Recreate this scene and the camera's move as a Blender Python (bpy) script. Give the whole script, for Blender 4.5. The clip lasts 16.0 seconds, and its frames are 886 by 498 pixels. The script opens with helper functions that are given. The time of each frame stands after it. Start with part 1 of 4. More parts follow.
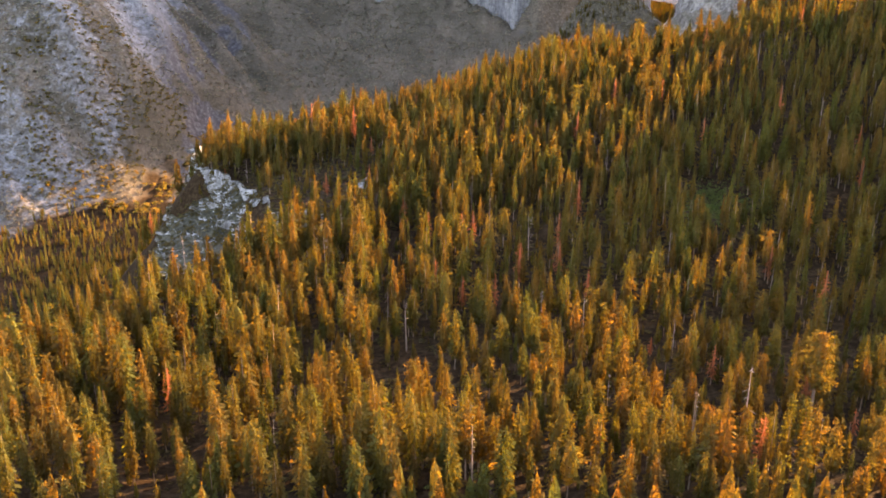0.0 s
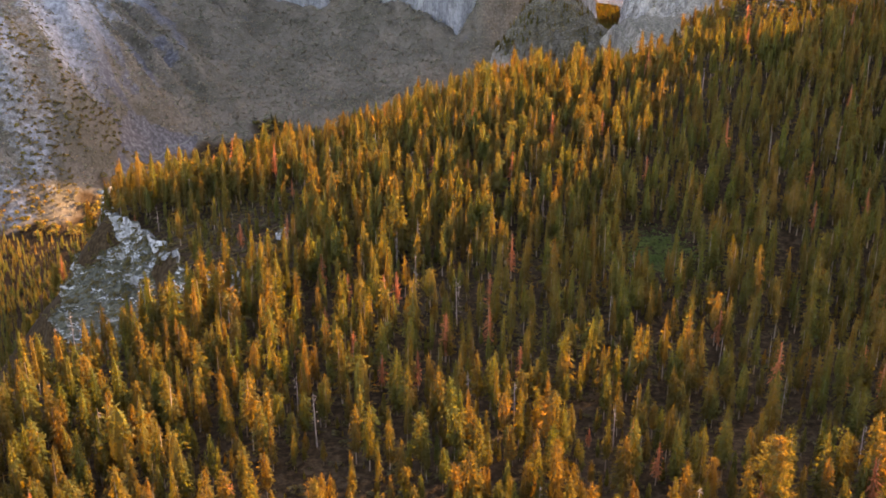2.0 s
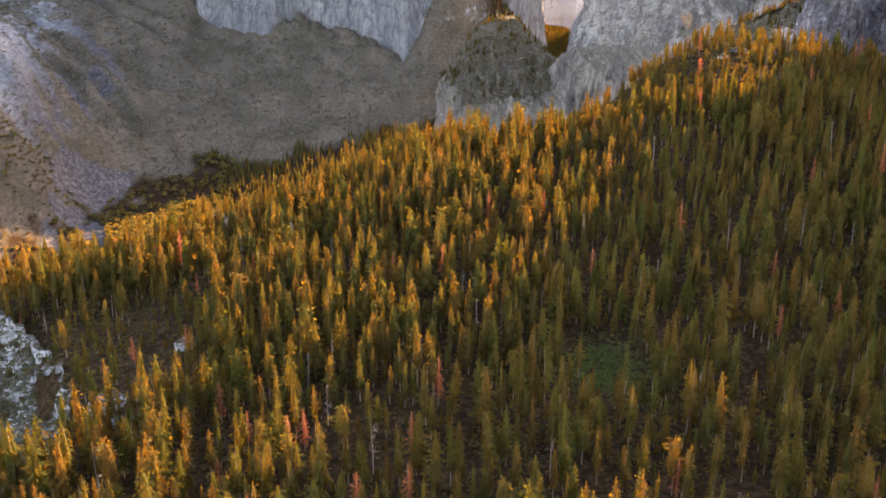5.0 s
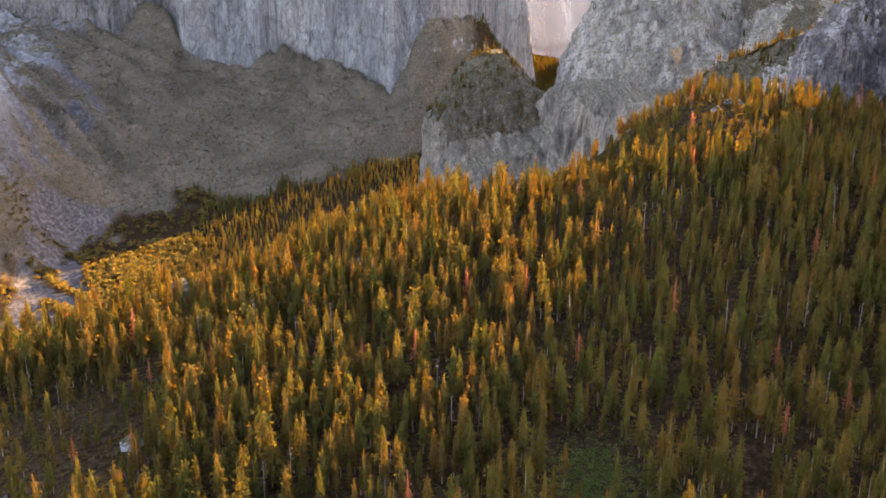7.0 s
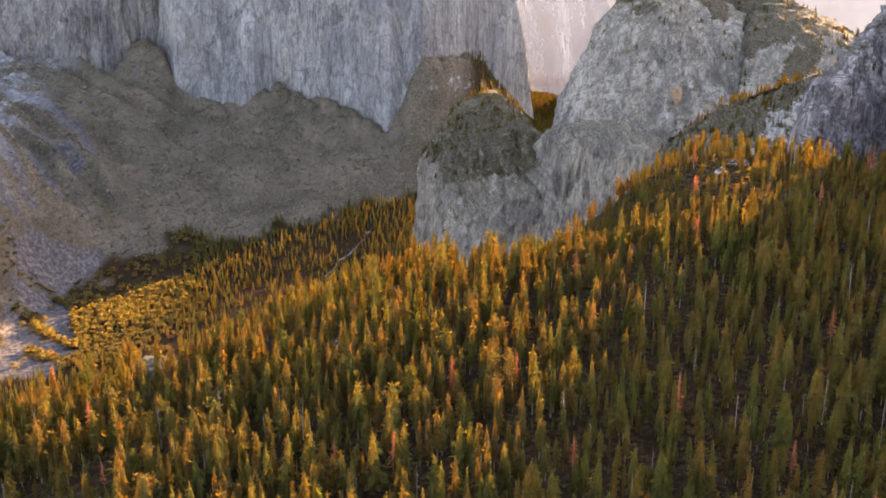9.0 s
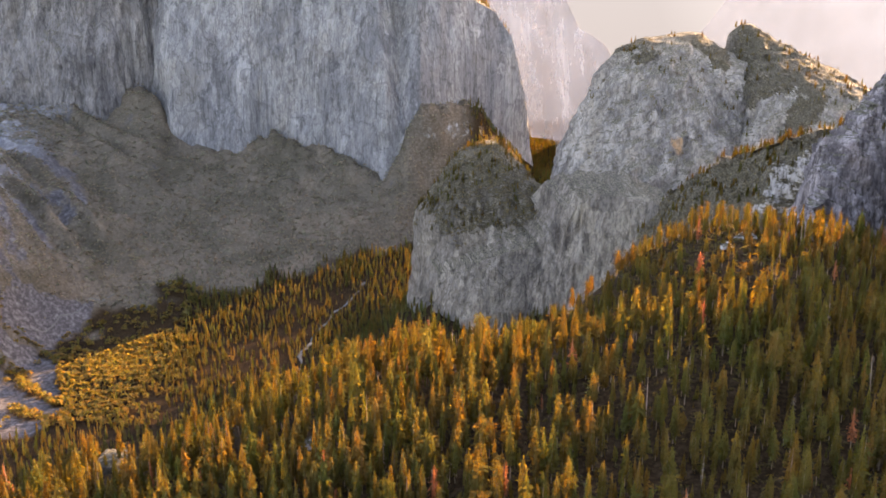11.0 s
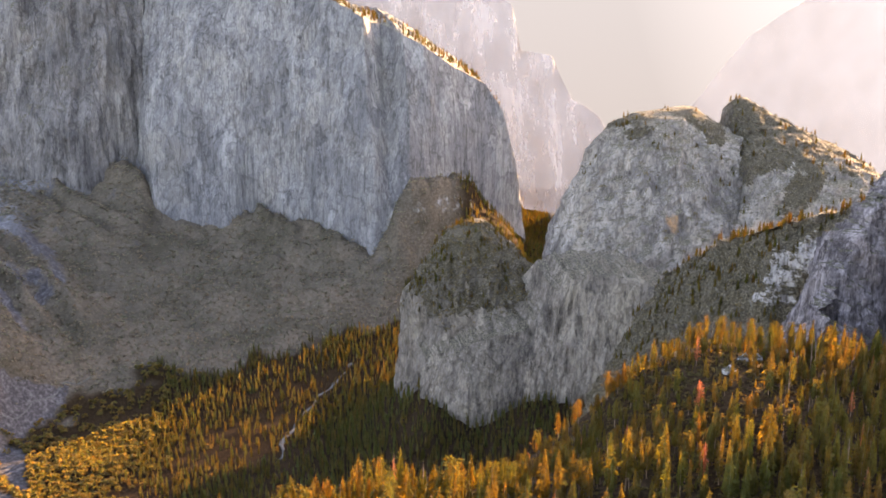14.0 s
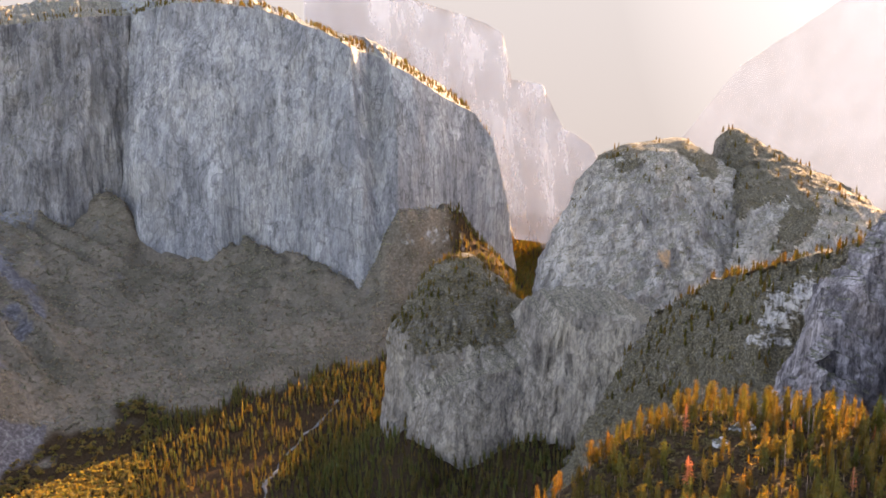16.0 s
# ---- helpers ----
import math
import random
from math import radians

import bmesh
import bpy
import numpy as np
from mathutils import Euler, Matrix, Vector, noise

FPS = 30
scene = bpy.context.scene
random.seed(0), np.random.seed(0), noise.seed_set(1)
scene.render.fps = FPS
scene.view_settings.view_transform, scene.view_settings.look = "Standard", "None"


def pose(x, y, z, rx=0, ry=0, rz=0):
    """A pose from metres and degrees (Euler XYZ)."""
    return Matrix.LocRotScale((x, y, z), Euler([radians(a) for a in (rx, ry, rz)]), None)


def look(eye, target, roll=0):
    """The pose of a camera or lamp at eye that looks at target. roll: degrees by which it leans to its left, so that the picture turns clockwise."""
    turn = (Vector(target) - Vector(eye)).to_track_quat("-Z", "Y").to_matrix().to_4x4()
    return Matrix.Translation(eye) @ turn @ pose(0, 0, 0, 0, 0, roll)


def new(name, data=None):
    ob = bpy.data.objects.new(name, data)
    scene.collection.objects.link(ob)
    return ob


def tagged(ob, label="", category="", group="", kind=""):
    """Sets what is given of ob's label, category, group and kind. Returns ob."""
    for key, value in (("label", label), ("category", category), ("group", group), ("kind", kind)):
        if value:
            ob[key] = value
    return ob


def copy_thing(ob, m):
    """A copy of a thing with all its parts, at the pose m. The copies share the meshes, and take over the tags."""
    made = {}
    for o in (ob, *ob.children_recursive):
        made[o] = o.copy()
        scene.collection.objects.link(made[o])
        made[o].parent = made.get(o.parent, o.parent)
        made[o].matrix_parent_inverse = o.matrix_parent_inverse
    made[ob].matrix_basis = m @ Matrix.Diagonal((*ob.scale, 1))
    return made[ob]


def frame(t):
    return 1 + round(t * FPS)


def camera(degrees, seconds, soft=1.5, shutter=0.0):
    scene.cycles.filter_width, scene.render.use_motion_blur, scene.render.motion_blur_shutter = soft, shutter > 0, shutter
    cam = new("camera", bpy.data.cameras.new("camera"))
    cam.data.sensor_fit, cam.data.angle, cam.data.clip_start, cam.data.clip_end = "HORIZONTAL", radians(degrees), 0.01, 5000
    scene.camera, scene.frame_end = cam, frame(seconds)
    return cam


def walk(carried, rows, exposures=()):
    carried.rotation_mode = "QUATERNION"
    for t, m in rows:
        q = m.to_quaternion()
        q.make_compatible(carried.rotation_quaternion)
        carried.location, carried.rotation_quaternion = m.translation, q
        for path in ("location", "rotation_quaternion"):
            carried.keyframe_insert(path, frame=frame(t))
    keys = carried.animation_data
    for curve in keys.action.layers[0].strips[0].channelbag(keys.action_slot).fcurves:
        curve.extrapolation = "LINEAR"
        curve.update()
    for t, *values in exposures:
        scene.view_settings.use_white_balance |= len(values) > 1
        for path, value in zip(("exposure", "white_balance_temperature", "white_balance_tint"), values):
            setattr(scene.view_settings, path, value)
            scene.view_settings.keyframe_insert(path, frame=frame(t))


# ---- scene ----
cam = camera(44.3, 16.0, soft=1.7)
METRES, EYE, TILT, LEAN, TURN = 576.0, 988.8, -23.0, -0.4, 0.0
ROWS = [
    (0.0, 0.0, 0.0, 0.0, 0.0, 0.0, -0.0),
    (0.5, 0.0087, 0.0281, 0.0171, -0.65, -0.03, 0.33),
    (1.0, 0.018, 0.0562, 0.0346, -1.28, -0.09, 0.66),
    (1.5, 0.027, 0.0836, 0.0525, -1.89, -0.13, 0.98),
    (2.0, 0.0366, 0.111, 0.0701, -2.42, -0.12, 1.26),
    (2.5, 0.0459, 0.1373, 0.0881, -2.91, -0.09, 1.5),
    (3.0, 0.0543, 0.1638, 0.1059, -3.42, -0.05, 1.75),
    (3.5, 0.0635, 0.1906, 0.1232, -3.83, 0.02, 1.97),
    (4.0, 0.0717, 0.2168, 0.1409, -4.18, 0.12, 2.15),
    (6.5, 0.1099, 0.3453, 0.2276, -5.08, 1.28, 2.52),
    (7.0, 0.1177, 0.3708, 0.2437, -5.16, 1.63, 2.6),
    (7.5, 0.1256, 0.3961, 0.2603, -5.18, 1.99, 2.65),
    (8.0, 0.1335, 0.4214, 0.2762, -5.15, 2.36, 2.67),
    (8.5, 0.1412, 0.4465, 0.2923, -5.15, 2.77, 2.7),
    (9.0, 0.1492, 0.471, 0.3083, -5.13, 3.18, 2.68),
    (11.5, 0.1886, 0.5945, 0.3872, -5.06, 5.86, 2.69),
    (12.0, 0.1967, 0.6193, 0.4031, -5.06, 6.49, 2.75),
    (12.5, 0.205, 0.6438, 0.4188, -5.1, 7.12, 2.84),
    (13.0, 0.214, 0.6683, 0.4343, -5.14, 7.67, 2.87),
    (13.5, 0.2236, 0.6918, 0.4495, -5.17, 8.1, 2.89),
    (14.0, 0.2338, 0.7152, 0.4644, -5.22, 8.51, 2.9),
    (14.5, 0.2444, 0.7379, 0.4791, -5.29, 8.9, 2.93),
    (15.0, 0.2552, 0.7601, 0.4939, -5.3, 9.24, 2.97),
    (15.5, 0.2664, 0.7821, 0.5087, -5.35, 9.51, 3.0),
    (16.0, 0.278, 0.8041, 0.5232, -5.44, 9.76, 3.07),
]
walk(cam, [(t, pose(0, 0, EYE, TILT, LEAN, TURN) @ pose(METRES * x, METRES * y, METRES * z, 90 + pitch, roll, yaw)) for t, x, y, z, yaw, pitch, roll in ROWS],
     [(0.0, 4.0, 8300, 25), (16.0, 3.95, 8300, 25)])

# ---- light ----
SUN_AZ, SUN_EL = 48.0, 12.3
world = bpy.data.worlds.new("world")
scene.world = world
world.use_nodes = True
wt = world.node_tree
wt.nodes.clear()
w_out = wt.nodes.new("ShaderNodeOutputWorld")
w_bg = wt.nodes.new("ShaderNodeBackground")
w_sky = wt.nodes.new("ShaderNodeTexSky")
w_sky.sky_type = "NISHITA"
w_sky.sun_disc = False
w_sky.sun_elevation = radians(SUN_EL)
w_sky.sun_rotation = radians(SUN_AZ)
w_sky.altitude = 1200
w_sky.air_density, w_sky.dust_density, w_sky.ozone_density = 1.0, 3.0, 1.0
w_co = wt.nodes.new("ShaderNodeTexCoord")
w_sep = wt.nodes.new("ShaderNodeSeparateXYZ")
wt.links.new(w_co.outputs["Generated"], w_sep.inputs[0])
# the far valley air: pale haze that fills all directions under the horizon
w_air = wt.nodes.new("ShaderNodeValToRGB")
w_el = w_air.color_ramp.elements
w_el[0].position, w_el[0].color = 0.36, (0.5, 0.51, 0.52, 1)
w_el[1].position, w_el[1].color = 0.5, (0.6, 0.67, 0.74, 1)
w_half = wt.nodes.new("ShaderNodeMath")
w_half.operation = "MULTIPLY_ADD"
w_half.inputs[1].default_value, w_half.inputs[2].default_value = 0.5, 0.5
wt.links.new(w_sep.outputs["Z"], w_half.inputs[0])
wt.links.new(w_half.outputs[0], w_air.inputs[0])
w_edge = wt.nodes.new("ShaderNodeMapRange")
w_edge.inputs["From Min"].default_value, w_edge.inputs["From Max"].default_value = 0.0, 0.08
wt.links.new(w_sep.outputs["Z"], w_edge.inputs["Value"])
w_mix = wt.nodes.new("ShaderNodeMix")
w_mix.data_type = "RGBA"
wt.links.new(w_edge.outputs["Result"], w_mix.inputs[0])
# the haze is brightest under the sun
w_dot = wt.nodes.new("ShaderNodeVectorMath")
w_dot.operation = "DOT_PRODUCT"
w_dot.inputs[1].default_value = (math.sin(radians(SUN_AZ)), math.cos(radians(SUN_AZ)), 0.12)
wt.links.new(w_co.outputs["Generated"], w_dot.inputs[0])
w_glow = wt.nodes.new("ShaderNodeMapRange")
w_glow.inputs["From Min"].default_value, w_glow.inputs["From Max"].default_value = 0.84, 0.98
w_glow.inputs["To Min"].default_value, w_glow.inputs["To Max"].default_value = 0.5, 0.92
wt.links.new(w_dot.outputs["Value"], w_glow.inputs["Value"])
w_scale = wt.nodes.new("ShaderNodeVectorMath")
w_scale.operation = "SCALE"
wt.links.new(w_air.outputs[0], w_scale.inputs[0])
wt.links.new(w_glow.outputs["Result"], w_scale.inputs["Scale"])
wt.links.new(w_scale.outputs[0], w_mix.inputs[6])
wt.links.new(w_sky.outputs[0], w_mix.inputs[7])
wt.links.new(w_mix.outputs[2], w_bg.inputs["Color"])
wt.links.new(w_bg.outputs[0], w_out.inputs["Surface"])
w_bg.inputs["Strength"].default_value = 0.15

sun = new("sun", bpy.data.lights.new("sun", "SUN"))
sun.data.energy = 4.4
sun.data.angle = radians(0.6)
sun.data.color = (1.0, 0.735, 0.4)
sun_way = Vector((math.sin(radians(SUN_AZ)) * math.cos(radians(SUN_EL)), math.cos(radians(SUN_AZ)) * math.cos(radians(SUN_EL)), math.sin(radians(SUN_EL))))
sun.matrix_world = look(sun_way * 3000, (0, 0, 0))


# ---- materials ----
def shader(name):
    m = bpy.data.materials.new(name)
    m.use_nodes = True
    t = m.node_tree
    return m, t, t.nodes["Principled BSDF"]


def nz(t, scale, detail=4.0, rough=0.6, stretch=(1, 1, 1), kind="FBM"):
    """A noise texture in metres of the place."""
    co = t.nodes.new("ShaderNodeNewGeometry")
    mp = t.nodes.new("ShaderNodeMapping")
    mp.inputs["Scale"].default_value = stretch
    n = t.nodes.new("ShaderNodeTexNoise")
    n.noise_type = kind
    n.inputs["Scale"].default_value = scale
    n.inputs["Detail"].default_value = detail
    n.inputs["Roughness"].default_value = rough
    t.links.new(co.outputs["Position"], mp.inputs[0])
    t.links.new(mp.outputs[0], n.inputs["Vector"])
    return n.outputs[0]


def ramp(t, fac, stops):
    r = t.nodes.new("ShaderNodeValToRGB")
    e = r.color_ramp.elements
    while len(e) < len(stops):
        e.new(0.5)
    for el, (p, c) in zip(e, stops):
        el.position, el.color = p, (*c, 1)
    t.links.new(fac, r.inputs[0])
    return r.outputs[0]


def blend(t, fac, a, b, how="MIX"):
    m = t.nodes.new("ShaderNodeMix")
    m.data_type, m.blend_type = "RGBA", how
    for sock, v in ((m.inputs[0], fac), (m.inputs[6], a), (m.inputs[7], b)):
        if isinstance(v, (int, float)):
            sock.default_value = v
        elif isinstance(v, tuple):
            sock.default_value = (*v, 1)
        else:
            t.links.new(v, sock)
    return m.outputs[2]


def gray(t, fac, lo, hi):
    return ramp(t, fac, [(lo, (0, 0, 0)), (hi, (1, 1, 1))])


def bump(t, p, height, dist, strength=1.0):
    b = t.nodes.new("ShaderNodeBump")
    b.inputs["Distance"].default_value = dist
    b.inputs["Strength"].default_value = strength
    t.links.new(height, b.inputs["Height"])
    t.links.new(b.outputs[0], p.inputs["Normal"])


def up(t, lo, hi):
    """1 on level ground, 0 on steep rock."""
    g = t.nodes.new("ShaderNodeNewGeometry")
    s = t.nodes.new("ShaderNodeSeparateXYZ")
    t.links.new(g.outputs["Normal"], s.inputs[0])
    return gray(t, s.outputs["Z"], lo, hi)


def granite(name, pale, dark, warm, veg=(0.06, 0.062, 0.03), veg_at=0.6, ledge=0.9, soft=0.1, flow=1.0, scale=1.0, bands=(0.42, 0.5, 0.58), slabs=(), cracks=0.5, stains=()):
    """Weathered granite with water streaks, stains, cracks and scrub on its ledges."""
    m, t, p = shader(name)
    big = nz(t, 0.006 * scale, 6, 0.62)
    tall = nz(t, 0.03 * scale, 7, 0.68, (1, 1, 0.1 / flow))
    fine = nz(t, 0.2 * scale, 7, 0.75, (1, 1, 0.22 / flow))
    thin = nz(t, 0.16 * scale, 5, 0.65, (1, 1, 0.035 / flow))
    joint = nz(t, 0.013 * scale, 6, 0.6, (1, 1, 0.4 / flow))
    black = nz(t, 0.055 * scale, 5, 0.7, (1, 1, 0.06 / flow))
    mid = tuple(0.5 * (a + b) for a, b in zip(pale, dark))
    col = ramp(t, tall, [(bands[0], dark), (bands[1], mid), (bands[2], pale)])
    col = blend(t, gray(t, big, 0.5, 0.62), col, warm)
    col = blend(t, 0.36, col, ramp(t, fine, [(0.41, tuple(0.45 * c for c in dark)), (0.5, mid), (0.59, pale)]))
    # sheets and flakes of slightly different tone
    g = t.nodes.new("ShaderNodeNewGeometry")
    warp = t.nodes.new("ShaderNodeTexNoise")
    warp.inputs["Scale"].default_value, warp.inputs["Detail"].default_value = 0.02 * scale, 5
    t.links.new(g.outputs["Position"], warp.inputs["Vector"])
    far_off = t.nodes.new("ShaderNodeVectorMath")
    far_off.operation = "MULTIPLY_ADD"
    far_off.inputs[1].default_value = (90 / scale,) * 3
    t.links.new(warp.outputs["Color"], far_off.inputs[0])
    t.links.new(g.outputs["Position"], far_off.inputs[2])
    squash = t.nodes.new("ShaderNodeMapping")
    squash.inputs["Scale"].default_value = (1, 1, 0.33)
    t.links.new(far_off.outputs[0], squash.inputs[0])
    for size, amount in ((0.011, 0.75), (0.034, 0.6)):
        cell = t.nodes.new("ShaderNodeTexVoronoi")
        cell.inputs["Scale"].default_value = size * scale
        t.links.new(squash.outputs[0], cell.inputs["Vector"])
        tone = t.nodes.new("ShaderNodeSeparateColor")
        t.links.new(cell.outputs["Color"], tone.inputs[0])
        col = blend(t, amount, col, ramp(t, tone.outputs[0], [(0.0, (0.66, 0.66, 0.68)), (0.5, (0.98, 0.98, 0.98)), (1.0, (1.22, 1.21, 1.19))]), "MULTIPLY")
    col = blend(t, gray(t, black, 0.57, 0.66), col, tuple(0.7 * c for c in dark))
    for size, width, amount in ((0.021, 0.05, 0.55), (0.06, 0.07, 0.4)):
        split = t.nodes.new("ShaderNodeTexVoronoi")
        split.feature = "DISTANCE_TO_EDGE"
        split.inputs["Scale"].default_value = size * scale
        t.links.new(squash.outputs[0], split.inputs["Vector"])
        col = blend(t, amount, col, ramp(t, split.outputs["Distance"], [(0.0, (0.42, 0.41, 0.4)), (width, (1, 1, 1))]), "MULTIPLY")
    for spot, reach, paint in stains:
        near = t.nodes.new("ShaderNodeVectorMath")
        near.operation = "DISTANCE"
        near.inputs[1].default_value = (spot[0], spot[1], 0.45 * spot[2])
        flat = t.nodes.new("ShaderNodeMapping")
        flat.inputs["Scale"].default_value = (1, 1, 0.45)
        t.links.new(g.outputs["Position"], flat.inputs[0])
        t.links.new(flat.outputs[0], near.inputs[0])
        edge = t.nodes.new("ShaderNodeMath")
        edge.operation = "MULTIPLY_ADD"
        edge.inputs[1].default_value = -1 / reach
        t.links.new(near.outputs["Value"], edge.inputs[0])
        t.links.new(tall, edge.inputs[2])
        col = blend(t, gray(t, edge.outputs[0], -0.35, 0.2), col, paint)
    col = blend(t, 0.2, col, ramp(t, thin, [(0.42, (0.55, 0.54, 0.53)), (0.5, (1, 1, 1)), (0.6, (1.25, 1.24, 1.22))]), "MULTIPLY")
    crack = ramp(t, joint, [(0.478, (1, 1, 1)), (0.497, (0.42, 0.4, 0.39)), (0.503, (0.42, 0.4, 0.39)), (0.522, (1, 1, 1))])
    col = blend(t, cracks, col, crack, "MULTIPLY")
    spots = nz(t, 0.045 * scale, 9, 0.8)
    add = t.nodes.new("ShaderNodeMath")
    add.operation = "MULTIPLY_ADD"
    add.inputs[1].default_value = ledge
    t.links.new(spots, add.inputs[0])
    t.links.new(up(t, 0.0, 1.0), add.inputs[2])
    half = t.nodes.new("ShaderNodeMath")
    half.operation = "MULTIPLY"
    half.inputs[1].default_value = 0.5
    t.links.new(add.outputs[0], half.inputs[0])
    col = blend(t, gray(t, half.outputs[0], 0.5 * veg_at + 0.25 * ledge, 0.5 * (veg_at + 0.5 * ledge + soft)), col, ramp(t, nz(t, 0.3, 6, 0.75), [(0.4, tuple(0.4 * c for c in veg)), (0.52, veg), (0.62, tuple(2.1 * c for c in veg))]))
    # bare slabs: (middle, reach) in metres
    for spot, reach in slabs:
        g = t.nodes.new("ShaderNodeNewGeometry")
        d = t.nodes.new("ShaderNodeVectorMath")
        d.operation = "DISTANCE"
        d.inputs[1].default_value = spot
        t.links.new(g.outputs["Position"], d.inputs[0])
        e = t.nodes.new("ShaderNodeMath")
        e.operation = "MULTIPLY_ADD"
        e.inputs[1].default_value = 1 / reach
        t.links.new(d.outputs["Value"], e.inputs[0])
        rag = t.nodes.new("ShaderNodeMath")
        rag.operation = "MULTIPLY"
        rag.inputs[1].default_value = 5.0
        t.links.new(nz(t, 0.022, 6, 0.7, (1, 1, 1.6)), rag.inputs[0])
        t.links.new(rag.outputs[0], e.inputs[2])
        rock = ramp(t, fine, [(0.4, dark), (0.47, pale), (0.6, tuple(1.35 * c for c in pale))])
        e2 = t.nodes.new("ShaderNodeMapRange")
        e2.inputs["From Min"].default_value, e2.inputs["From Max"].default_value = 3.25, 3.0
        t.links.new(e.outputs[0], e2.inputs["Value"])
        col = blend(t, e2.outputs["Result"], col, rock)
    t.links.new(col, p.inputs["Base Color"])
    p.inputs["Roughness"].default_value = 0.85
    p.inputs["Specular IOR Level"].default_value = 0.12
    bump(t, p, blend(t, 0.55, blend(t, 0.4, tall, thin), fine), 11.0 / scale, 1.0)
    return m


RUSTY = (0.3, 0.17, 0.09)
CAP = granite("pale_granite", (0.205, 0.193, 0.19), (0.112, 0.106, 0.107), (0.165, 0.149, 0.138), veg=(0.12, 0.11, 0.085), veg_at=0.62, soft=0.3, flow=2.4, bands=(0.4, 0.5, 0.6))
KNOB = granite("sheer_granite", (0.21, 0.176, 0.147), (0.09, 0.073, 0.061), (0.2, 0.165, 0.13), veg=(0.085, 0.072, 0.052), veg_at=0.5, ledge=0.9, soft=0.3,
               stains=(((668, 2740, 400), 30, RUSTY), ((627, 2740, 345), 26, RUSTY), ((612, 2740, 290), 20, RUSTY), ((800, 2640, 420), 34, (0.36, 0.33, 0.31))))
ROCK = granite("grey_granite", (0.266, 0.23, 0.205), (0.128, 0.109, 0.096), (0.235, 0.19, 0.15), veg=(0.1, 0.085, 0.062), veg_at=0.56, ledge=1.5, soft=0.3,
               stains=(((905, 2835, 531), 42, RUSTY),))
WING = granite("weathered_granite", (0.165, 0.15, 0.144), (0.085, 0.077, 0.076), (0.13, 0.112, 0.1), veg=(0.07, 0.06, 0.042), veg_at=0.5, ledge=1.3, soft=0.3, flow=2.0, bands=(0.42, 0.5, 0.58))
TOPS = granite("wooded_summit_granite", (0.17, 0.146, 0.125), (0.085, 0.072, 0.06), (0.13, 0.105, 0.083), veg=(0.058, 0.046, 0.029), veg_at=0.0, ledge=1.2, soft=0.3)
RIB = granite("wooded_rib_granite", (0.24, 0.215, 0.2), (0.1, 0.088, 0.08), (0.16, 0.13, 0.105), veg=(0.064, 0.051, 0.033), veg_at=-0.25, ledge=1.6, soft=0.3, flow=3, slabs=(((866, 2045, 650), 50), ((812, 2050, 605), 42), ((740, 2050, 570), 30)))
BUTT = granite("dark_granite", (0.22, 0.19, 0.194), (0.055, 0.045, 0.047), (0.11, 0.085, 0.08), veg=(0.05, 0.045, 0.03), veg_at=0.75, flow=4, scale=2.2, bands=(0.48, 0.53, 0.58), cracks=0.9)
CRAG = granite("pale_crag", (0.36, 0.35, 0.355), (0.12, 0.112, 0.11), (0.2, 0.18, 0.165), veg=(0.034, 0.03, 0.018), veg_at=0.62, ledge=1.9, soft=0.1, flow=1.2, scale=4.5)


